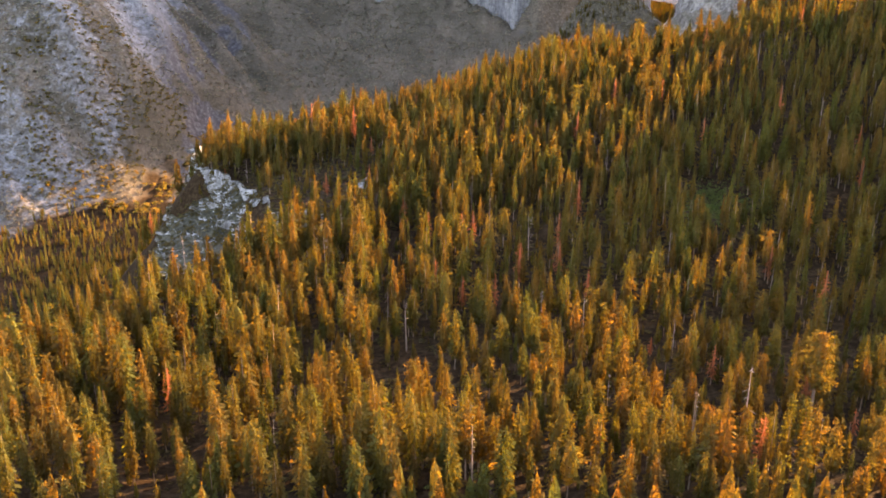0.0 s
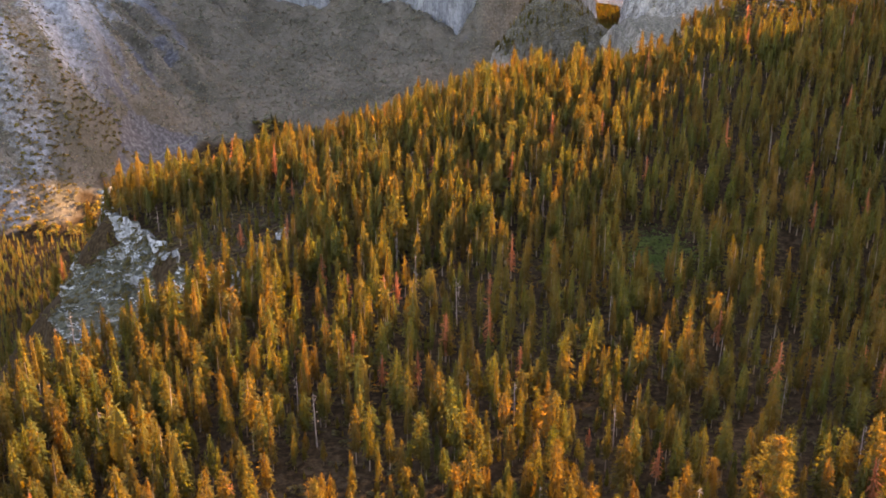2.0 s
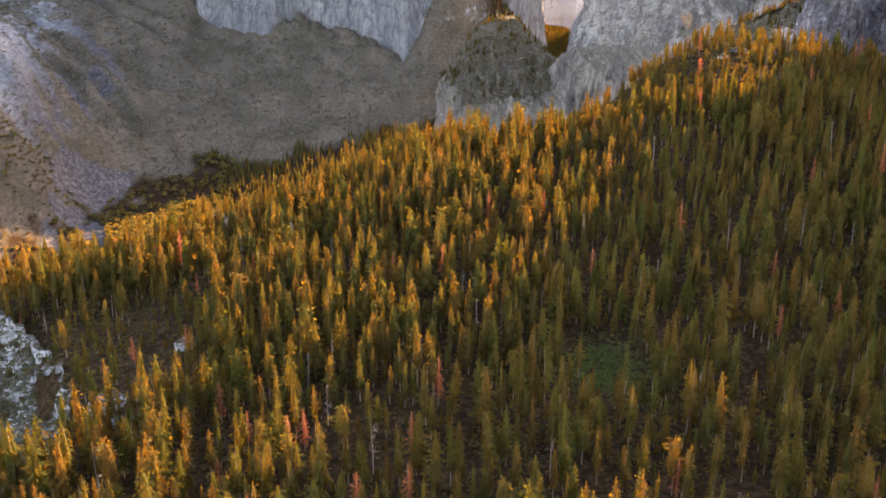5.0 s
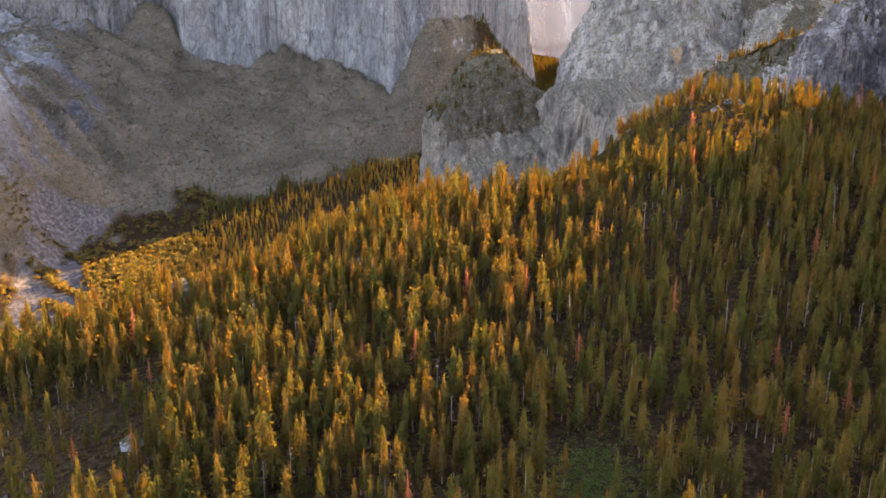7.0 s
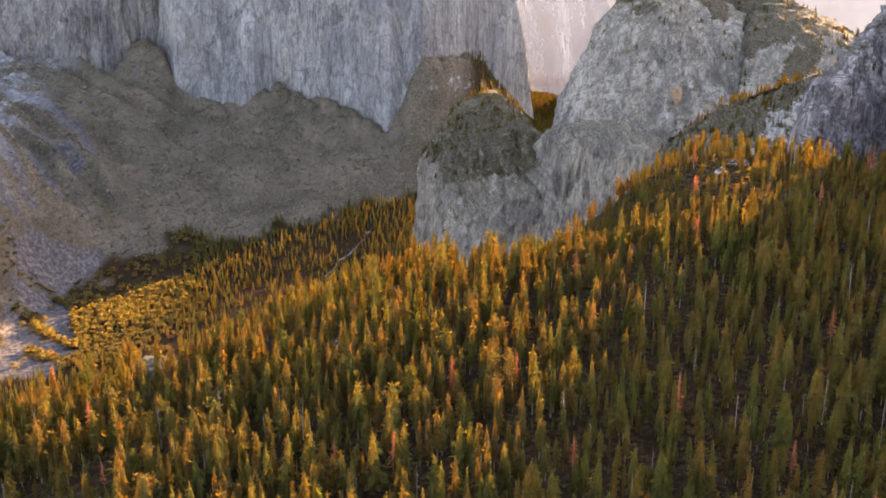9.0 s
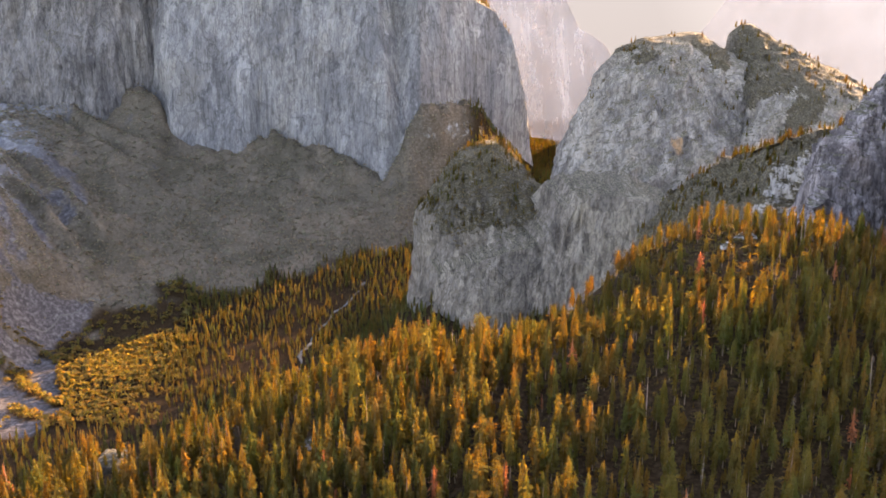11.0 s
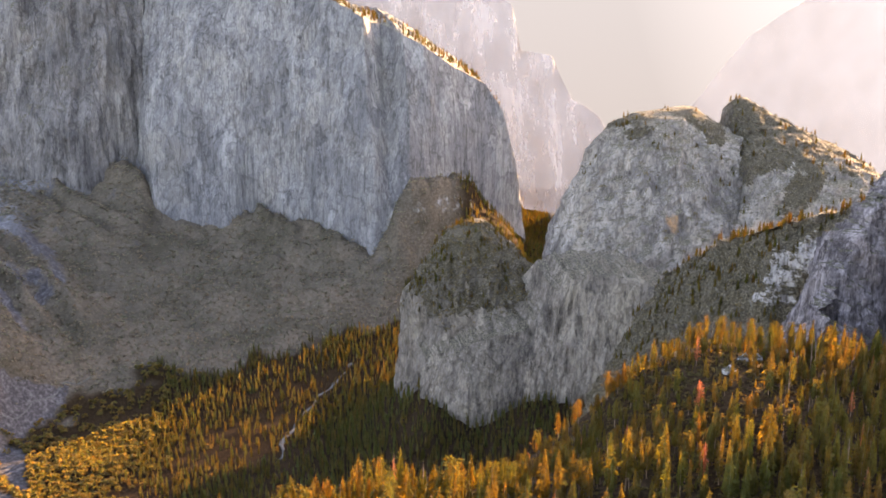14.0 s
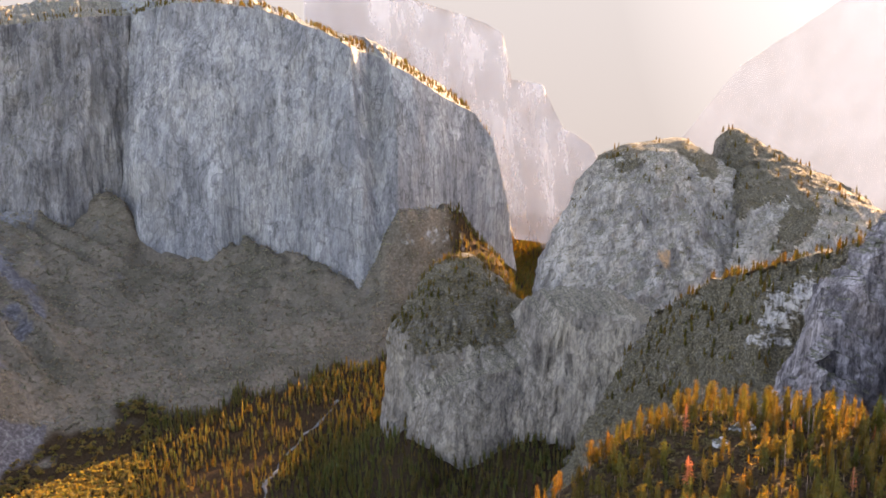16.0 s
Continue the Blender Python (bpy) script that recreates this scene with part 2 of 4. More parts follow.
def ground_material():
    m, t, p = shader("mountain_ground")
    b, c = nz(t, 0.03, 6, 0.65), nz(t, 0.25, 5, 0.7)
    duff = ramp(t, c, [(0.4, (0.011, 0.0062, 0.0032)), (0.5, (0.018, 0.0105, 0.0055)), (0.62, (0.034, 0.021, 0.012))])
    brush = ramp(t, nz(t, 0.12, 8, 0.75), [(0.38, (0.041, 0.033, 0.023)), (0.5, (0.062, 0.0495, 0.037)), (0.62, (0.09, 0.073, 0.058))])
    brush = blend(t, 1.0, brush, ramp(t, nz(t, 0.008, 5, 0.6), [(0.38, (0.72, 0.74, 0.7)), (0.5, (1, 1, 1)), (0.62, (1.25, 1.2, 1.18))]), "MULTIPLY")
    scree = ramp(t, nz(t, 0.09, 8, 0.78), [(0.4, (0.03, 0.027, 0.027)), (0.5, (0.048, 0.043, 0.044)), (0.6, (0.095, 0.087, 0.089))])
    cov = t.nodes.new("ShaderNodeAttribute")
    cov.attribute_name = "cover"
    edge = t.nodes.new("ShaderNodeMath")
    edge.operation = "MULTIPLY_ADD"
    edge.inputs[1].default_value = 0.9
    t.links.new(nz(t, 0.05, 7, 0.72), edge.inputs[0])
    t.links.new(cov.outputs["Fac"], edge.inputs[2])
    woods = gray(t, edge.outputs[0], 0.82, 1.08)
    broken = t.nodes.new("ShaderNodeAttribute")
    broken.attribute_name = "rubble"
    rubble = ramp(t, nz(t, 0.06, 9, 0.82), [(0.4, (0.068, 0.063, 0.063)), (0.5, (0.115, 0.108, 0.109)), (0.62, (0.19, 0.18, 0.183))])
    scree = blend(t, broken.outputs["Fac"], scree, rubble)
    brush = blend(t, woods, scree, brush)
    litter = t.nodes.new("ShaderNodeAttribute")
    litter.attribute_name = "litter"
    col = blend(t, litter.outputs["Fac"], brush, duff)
    rock = ramp(t, nz(t, 0.1, 8, 0.8, (1, 1, 0.5)), [(0.4, (0.05, 0.048, 0.038)), (0.5, (0.13, 0.124, 0.118)), (0.58, (0.24, 0.232, 0.228))])
    steep = t.nodes.new("ShaderNodeMath")
    steep.operation = "MULTIPLY_ADD"
    steep.inputs[1].default_value = 0.55
    t.links.new(nz(t, 0.035, 6, 0.7), steep.inputs[0])
    t.links.new(up(t, 0.1, 0.52), steep.inputs[2])
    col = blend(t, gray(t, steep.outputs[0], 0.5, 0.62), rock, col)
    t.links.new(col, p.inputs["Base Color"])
    p.inputs["Roughness"].default_value = 0.95
    p.inputs["Specular IOR Level"].default_value = 0.02
    bump(t, p, b, 6.0, 0.7)
    return m


GROUND = ground_material()


def needles(name, shade, glow, vary=0.35, twigs=1.1, through_it=0.4, hues=0.0):
    """Needle foliage: scatters a little light back and lets low sun shine through."""
    m, t, p = shader(name)
    t.nodes.remove(p)
    out = t.nodes["Material Output"]
    g = t.nodes.new("ShaderNodeNewGeometry")
    tone, hue = nz(t, 0.06, 2, 0.5), nz(t, 0.09, 1, 0.5, (1, 1, 0.05))
    base = ramp(t, tone, [(0.35, tuple(c * (1 - vary) for c in shade)), (0.65, tuple(c * (1 + vary) for c in shade))])
    base = blend(t, g.outputs["Random Per Island"], base, tuple(c * 1.25 for c in shade))
    lit = ramp(t, tone, [(0.35, (glow[0] * 0.8, glow[1] * 0.95, glow[2])), (0.65, (glow[0] * 1.2, glow[1], glow[2]))])
    # some trees greener, some browner
    sort = ramp(t, hue, [(0.36, (1 - 0.45 * hues, 1 + 0.12 * hues, 1)), (0.5, (1, 1, 1)), (0.64, (1 + 0.5 * hues, 1 - 0.08 * hues, 1))])
    base, lit = blend(t, 1.0, base, sort, "MULTIPLY"), blend(t, 1.0, lit, sort, "MULTIPLY")
    d = t.nodes.new("ShaderNodeBsdfDiffuse")
    tr = t.nodes.new("ShaderNodeBsdfTranslucent")
    mix = t.nodes.new("ShaderNodeMixShader")
    mix.inputs[0].default_value = through_it
    t.links.new(base, d.inputs["Color"])
    t.links.new(lit, tr.inputs["Color"])
    t.links.new(d.outputs[0], mix.inputs[1])
    t.links.new(tr.outputs[0], mix.inputs[2])
    # gaps between the twigs
    gap = t.nodes.new("ShaderNodeBsdfTransparent")
    rag = t.nodes.new("ShaderNodeMixShader")
    t.links.new(gray(t, nz(t, twigs, 3, 0.75), 0.53, 0.57), rag.inputs[0])
    t.links.new(mix.outputs[0], rag.inputs[1])
    t.links.new(gap.outputs[0], rag.inputs[2])
    t.links.new(rag.outputs[0], out.inputs["Surface"])
    return m


BRUSH = needles("brush_leaves", (0.066, 0.053, 0.031), (0.17, 0.12, 0.04), 0.3, 0.6, 0.3)
SLOPE_BRUSH = needles("slope_brush_leaves", (0.115, 0.096, 0.066), (0.16, 0.125, 0.07), 0.3, 0.6, 0.3, 0.3)
SHRUB = needles("dark_shrub_leaves", (0.04, 0.034, 0.018), (0.12, 0.08, 0.02), 0.3, 0.9, 0.3)
GRASS = needles("meadow_grass", (0.04, 0.055, 0.017), (0.09, 0.11, 0.025), 0.3, 0.9)
FIR = needles("fir_needles", (0.034, 0.0288, 0.0095), (0.165, 0.092, 0.009), twigs=1.1, through_it=0.29, hues=0.4)
VALLEY_FIR = needles("valley_fir_needles", (0.036, 0.036, 0.014), (0.2, 0.132, 0.018), twigs=1.1, through_it=0.3, hues=0.4)
PINE = needles("pine_needles", (0.038, 0.032, 0.011), (0.17, 0.094, 0.01), twigs=1.3, through_it=0.29, hues=0.4)
RUST = needles("dead_needles", (0.17, 0.056, 0.026), (0.32, 0.1, 0.04), twigs=1.5)
OAK = needles("oak_leaves", (0.062, 0.05, 0.02), (0.19, 0.12, 0.016), hues=0.3)


def plain(name, a, b, scale, rough=0.9):
    m, t, p = shader(name)
    t.links.new(ramp(t, nz(t, scale, 5, 0.7), [(0.3, a), (0.7, b)]), p.inputs["Base Color"])
    p.inputs["Roughness"].default_value = rough
    return m


BARK = plain("bark", (0.07, 0.045, 0.03), (0.2, 0.12, 0.075), 0.8)
SNAG = plain("weathered_deadwood", (0.09, 0.056, 0.042), (0.24, 0.16, 0.122), 0.6)


# ---- mesh helpers ----
UNIT = 0.96  # metres to one unit of the plan


def mesh_of(name, v, f, mat, smooth=True):
    """A mesh from arrays of vertices, in units of the plan, and of quads."""
    v, f = np.asarray(v, np.float32) * UNIT, np.asarray(f, np.int32)
    me = bpy.data.meshes.new(name)
    me.vertices.add(len(v))
    me.vertices.foreach_set("co", v.ravel())
    me.loops.add(f.size)
    me.loops.foreach_set("vertex_index", f.ravel())
    me.polygons.add(len(f))
    me.polygons.foreach_set("loop_start", np.arange(0, f.size, f.shape[1], dtype=np.int32))
    me.polygons.foreach_set("use_smooth", np.full(len(f), smooth))
    me.materials.append(mat)
    me.update()
    me.validate()
    return me


def grid_faces(nu, nv, wrap=False):
    """Quads of a grid of nu rows of nv points."""
    i, j = np.meshgrid(np.arange(nu - 1), np.arange(nv if wrap else nv - 1), indexing="ij")
    k = (j + 1) % nv
    return np.stack([i * nv + j, i * nv + k, (i + 1) * nv + k, (i + 1) * nv + j], -1).reshape(-1, 4)


def lattice(ix, iy, iz, seed):
    h = (ix * 374761393 + iy * 668265263 + iz * 2147483647 + seed * 1274126177) & 0xFFFFFFFF
    h = ((h ^ (h >> 13)) * 1274126177) & 0xFFFFFFFF
    return ((h ^ (h >> 16)) & 0xFFFF) / 65535.0


def vnoise(x, y, z, seed=0):
    """Smooth value noise, -1 to 1, over arrays."""
    x, y, z = np.broadcast_arrays(np.asarray(x, float), np.asarray(y, float), np.asarray(z, float))
    fx, fy, fz = np.floor(x), np.floor(y), np.floor(z)
    ux, uy, uz = x - fx, y - fy, z - fz
    ux, uy, uz = (u * u * (3 - 2 * u) for u in (ux, uy, uz))
    fx, fy, fz = (a.astype(np.int64) for a in (fx, fy, fz))
    s = 0
    for dx in (0, 1):
        for dy in (0, 1):
            for dz in (0, 1):
                w = (ux if dx else 1 - ux) * (uy if dy else 1 - uy) * (uz if dz else 1 - uz)
                s = s + w * lattice(fx + dx, fy + dy, fz + dz, seed)
    return s * 2 - 1


def fbm(x, y, z=0.0, n=4, seed=0):
    s, a = 0, 1.0
    for k in range(n):
        s = s + a * vnoise(np.asarray(x) * 2**k, np.asarray(y) * 2**k, np.asarray(z) * 2**k, seed + k)
        a *= 0.5
    return s


def ridged(x, y, z=0.0, n=4, seed=0):
    s, a = 0, 1.0
    for k in range(n):
        s = s + a * (1 - 2 * np.abs(vnoise(np.asarray(x) * 2**k, np.asarray(y) * 2**k, np.asarray(z) * 2**k, seed + k)))
        a *= 0.5
    return s


def to_line(x, y, pts):
    """Distance to a polyline, the side (left of its way: positive) and the share of its length."""
    best, side = np.full(np.shape(x), 1e9), np.zeros(np.shape(x))
    for (ax, ay), (bx, by) in zip(pts[:-1], pts[1:]):
        dx, dy = bx - ax, by - ay
        u = np.clip(((x - ax) * dx + (y - ay) * dy) / (dx * dx + dy * dy), 0, 1)
        d = np.hypot(x - ax - u * dx, y - ay - u * dy)
        c = dx * (y - ay) - dy * (x - ax)
        near = d < best - 1e-6
        best = np.where(near, d, best)
        side = np.where(near, np.sign(c), side)
    return best, side


def inside(x, y, pts):
    r = np.zeros(np.shape(x), bool)
    for (ax, ay), (bx, by) in zip(pts, pts[1:] + pts[:1]):
        if ay != by:
            r ^= ((ay > y) != (by > y)) & (x < (bx - ax) * (y - ay) / (by - ay) + ax)
    return r


# ---- the ground ----
RIDGE_EDGE = [(-270, -900), (-255, 300), (-262, 480), (-240, 590), (-180, 670), (-125, 740), (-118, 800), (-187, 930), (-234, 1000), (-252, 1070), (-268, 1115), (-220, 1150),
              (-120, 1158), (-62, 1166), (40, 1243), (190, 1280), (310, 1325), (430, 1350), (520, 1318), (620, 1290), (690, 1340), (770, 1480), (1000, 1600), (1400, 1400), (1800, 900), (2600, 300), (2600, -900)]
VALLEY_FOOT = [(-2600, 1700), (-1600, 2200), (-1000, 2480), (-800, 2660), (-690, 2880), (-630, 3100), (-560, 3230), (-300, 3360), (0, 3500), (250, 3620), (400, 3700), (560, 3790), (720, 3920), (860, 4080), (940, 4300), (920, 4600), (820, 4900), (700, 5400), (400, 7000)]


# foot of the great wall, where its talus leans on it
WALL_FOOT = [(-925, 4280, 430), (-664, 4260, 425), (-610, 4300, 480), (-575, 4310, 500), (-530, 4290, 460), (-490, 4230, 420), (-455, 4180, 330), (-284, 4115, 300), (-199, 4090, 300), (-154, 4120, 350), (-41, 4075, 340), (51, 4025, 318), (142, 3955, 288), (262, 3888, 258), (318, 3918, 320), (342, 3942, 400), (388, 3962, 468), (500, 4039, 460), (600, 4106, 412), (692, 4168, 310), (810, 4250, 160), (825, 4358, 100)]


def ease(x, a, b):
    q = np.clip((x - a) / (b - a), 0, 1)
    return q * q * (3 - 2 * q)


def shelf(x, y):
    u, v = (np.clip(x, -300, 600) - 150) / 300, (np.clip(y, 380, 1340) - 850) / 400
    z = 746.8 + 24.2 * u + 27 * v - 16.1 * u * u + 44.4 * u * v - 1.2 * v * v + 1.2 * u * u * v + 15.5 * u * v * v - 30.7 * v**3
    z = z + 17 * np.exp(-(((x - 427) / 58) ** 2) - ((y - 1290) / 110) ** 2) - 44 * np.exp(-(((x - 265) / 105) ** 2) - ((y - 1310) / 110) ** 2)
    # second term: unseen shoulder on the right, added for its shade on the forest
    z = z - 0.23 * np.clip(x - 455, 0, 250) * ease(y, 900, 1250) + 1.0 * np.clip(x - 715, 0, 110) * ease(y, 1300, 1400)
    z = z - 5 * ease(-x, 70, 130) * ease(y, 880, 1040) + 9 * ease(-x, 110, 210) * ease(-y, -740, -620)
    # unseen slope and humps right of view, added to keep sun off the trees
    z = z + 0.4 * np.clip(x - 0.56 * y - 85, 0, 300) * (1 - ease(y, 1150, 1400))
    z = z + 146 * np.exp(-(((x - 942) / 120) ** 2) - ((y - 1214) / 120) ** 2) + 117 * np.exp(-(((x - 930) / 140) ** 2) - ((y - 1420) / 150) ** 2)
    z = z - 18 * np.exp(-(((x + 232) / 42) ** 2) - ((y - 875) / 95) ** 2)
    z = z + 20 * np.exp(-(((x + 225) / 60) ** 2) - ((y - 1010) / 50) ** 2)
    return z + 0.05 * np.maximum(380 - y, 0)


APRON = [0.0] * len(WALL_FOOT)  # how far the talus rises at the wall's foot


def slanted(x, y):
    """1 in the wooded bands of the far slope, 0 in the bare chutes that run down between them."""
    u, w = (x * 0.66 + y * 0.75), (0.75 * x - 0.66 * y)
    u = u + 25 * fbm(x / 120, y / 120, 0, 2, 63)
    spur = ease(-x, 560, 720) * (1 - ease(y, 3850, 4050))
    c = 0.78 + 0.75 * fbm(u / 60, w / 480, 0, 3, 62) + 0.3 * fbm(x / 40, y / 40, 0, 3, 64)
    return np.clip(c * spur + (0.95 + 0.35 * fbm(x / 70, y / 70, 0, 3, 65)) * (1 - spur), 0, 1)


# the scree fan at the foot of the west slope, and the rows of oaks that run down over it
FAN = [(-700, 2560), (-745, 2960), (-735, 3160), (-570, 3290), (-588, 3190), (-640, 3090), (-600, 2985), (-575, 2850), (-520, 2740), (-560, 2560)]
OAK_ROWS = [[(-770, 2955), (-715, 2929), (-676, 2920), (-640, 2850), (-590, 2782), (-530, 2735)], [(-740, 3010), (-676, 3045), (-622, 3040), (-585, 2970), (-540, 2890)], [(-640, 2725), (-544, 2639), (-487, 2604)]]


def on_fan(x, y):
    """1 on the bare scree of the fan, 0 under the oak rows and off the fan."""
    gap = np.minimum.reduce([to_line(x, y, r)[0] for r in OAK_ROWS])
    return np.where(inside(x, y, FAN), ease(gap + 9 * fbm(x / 25, y / 25, 0, 2, 69), 12, 17), 0.0)


def ground_z(x, y):
    x, y = np.asarray(x, float), np.asarray(y, float)
    d, _ = to_line(x, y, RIDGE_EDGE + RIDGE_EDGE[:1])
    inn = inside(x, y, RIDGE_EDGE)
    out = np.where(inn, 0, d)
    cliff = np.exp(-(((x + 215) / 130) ** 2 + ((y - 930) / 170) ** 2))
    drop = (1.15 - 0.6 * cliff) * out + 0.25 * (1 - cliff) * np.minimum(out, 40) + 4.0 * cliff * np.maximum(out - 62, 0)
    hill = shelf(x, y) - drop + 3.0 * fbm(x / 60, y / 60, 0, 4, 3) + np.where(inn, 0, 1) * np.minimum(out, 60) / 60 * 22 * fbm(x / 70, y / 70, 0, 4, 9)
    f, side = to_line(x, y, VALLEY_FOOT)
    n = np.where(side > 0, f, 0)
    north = (0.245 + 0.075 * ease(-x, 300, 650) + 0.05 * ease(x, 100, 500)) * n
    north = north + 390 * np.exp(-(((x + 1060) / 330) ** 2 + ((y - 3230) / 430) ** 2)) * np.clip(n / 120, 0, 1)
    rough = np.clip(n / 300, 0, 1)
    rough = rough * (1 - 0.75 * ease(x, 150, 450))
    spur = ease(-x, 420, 700)
    ribs = ridged((x * 0.66 + y * 0.75) / 105, (0.75 * x - 0.66 * y) / 480, 0, 4, 5)
    north = north + rough * ((12 + 22 * spur) * (ribs - 0.6) + 10 * fbm(x / 60, y / 60, 0, 3, 6))
    floor = 4 + 0.02 * np.maximum(0, 3150 - y) + 0.15 * np.clip(y - 3150, 0, 600) + 4 * fbm(x / 120, y / 120, 0, 3, 7)
    south = 260 * np.exp(-(((x - 1000) / 420) ** 2 + ((y - 2500) / 700) ** 2)) + 120 * np.exp(-(((x - 650) / 260) ** 2 + ((y - 2950) / 260) ** 2)) + 110 * np.exp(-(((x - 330) / 110) ** 2 + ((y - 2960) / 260) ** 2))
    w_d, _ = to_line(x, y, [(a, b) for a, b, c in WALL_FOOT])
    lift = np.interp(x, [p[0] for p in WALL_FOOT], APRON) * np.exp(-np.maximum(w_d - 28 * ease(x, 280, 350), 0) / (130 - 70 * ease(x, 280, 350))) * (1 + (0.22 - 0.16 * ease(x, 250, 340)) * fbm(x / 50, y / 50, 0, 4, 66)) * (1 - ease(x, 850, 930))
    north = north + lift * ease(n, 0, 120)
    # unseen hill behind the dome, added to shade the upper valley
    north = north + 330 * np.exp(-(((x - 1680) / 240) ** 2) - ((y - 5090) / 480) ** 2)
    valley = floor + north + south * (1 + 0.15 * fbm(x / 110, y / 110, 0, 4, 8))
    k = 30.0
    m = np.maximum(hill, valley)
    return m + k * np.log(np.exp((hill - m) / k) + np.exp((valley - m) / k))


APRON = [c - float(ground_z(a, b)) for a, b, c in WALL_FOOT]


def spaced(stops):
    """Coordinates along one axis: (start, step) pairs, then the end."""
    out = []
    for (a, s), (b, _) in zip(stops[:-1], stops[1:]):
        out += list(np.arange(a, b, s))
    return np.array(out + [stops[-1][0]], float)


gx = spaced([(-6000, 400), (-1600, 15), (-320, 7), (620, 30), (1700, 300), (6000, 0)])
gy = spaced([(-6000, 500), (-600, 60), (330, 8), (1480, 24), (2200, 17), (4400, 20), (4700, 60), (5300, 500), (9000, 0)])
GX, GY = np.meshgrid(gx, gy)
gv = np.stack([GX, GY, ground_z(GX, GY)], -1).reshape(-1, 3)
ground = new("ground", mesh_of("ground", gv, grid_faces(len(gy), len(gx)), GROUND))
bare = ground.data.attributes.new("cover", "FLOAT", "POINT")
bare.data.foreach_set("value", (np.maximum(slanted(GX, GY), 0.9 * ease(-GX, 560, 640) * (1 - ease(GY, 2950, 3150))) * (1 - on_fan(GX, GY)) - 0.45 * ease(-GX, 700, 900)).ravel().astype(np.float32))
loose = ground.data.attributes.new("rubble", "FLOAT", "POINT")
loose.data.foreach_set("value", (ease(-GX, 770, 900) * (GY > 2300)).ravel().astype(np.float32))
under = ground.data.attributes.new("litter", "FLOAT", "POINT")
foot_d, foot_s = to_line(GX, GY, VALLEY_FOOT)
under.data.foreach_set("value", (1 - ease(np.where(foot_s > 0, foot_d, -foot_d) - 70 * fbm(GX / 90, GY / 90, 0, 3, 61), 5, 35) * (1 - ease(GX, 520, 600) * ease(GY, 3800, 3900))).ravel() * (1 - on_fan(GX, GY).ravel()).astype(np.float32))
tagged(ground, "steep forested mountain ridge above a deep glacial valley", "ground", kind="structure")


# ---- rock walls ----
LAST = {}  # the points of each rock, to set trees on


def resample(pts, n):
    p = np.array(pts, float)
    s = np.r_[0, np.cumsum(np.linalg.norm(np.diff(p, axis=0), axis=1))]
    q = np.linspace(0, s[-1], n)
    return np.stack([np.interp(q, s, p[:, i]) for i in range(3)], -1)


def relief(v, n, size, amount, seed, tall=5.0):
    """Pushes points along n by upright ribs and by broken blocks."""
    x, y, z = v[..., 0] / size, v[..., 1] / size, v[..., 2] / size
    d = 0.6 * ridged(x, y, z / tall, 6, seed) + 0.5 * fbm(x * 1.7, y * 1.7, z / 1.6, 5, seed + 20) + 0.9 * fbm(x / 3.2, y / 3.2, z / (3.2 * tall), 2, seed + 40)
    d = d - d.mean()
    return v + n * (d * amount)[..., None]


def in_parts(name, v, cuts, mats, wrap, smooth, label, category):
    """A rock as one thing: an empty at its foot and a mesh for each run of rows. cuts: (last row, part name)."""
    base = v.reshape(-1, 3).mean(0)
    base[2] = v[..., 2].min()
    ob = new(name)
    ob.location = Vector(base) * UNIT
    row = 0
    for (end, part_name), mat in zip(cuts, mats):
        w = v[row:end + 1] - base
        piece = new(part_name, mesh_of(part_name, w.reshape(-1, 3), grid_faces(len(w), v.shape[1], wrap), mat, smooth))
        piece.parent = ob
        row = end
    return tagged(ob, label, category)


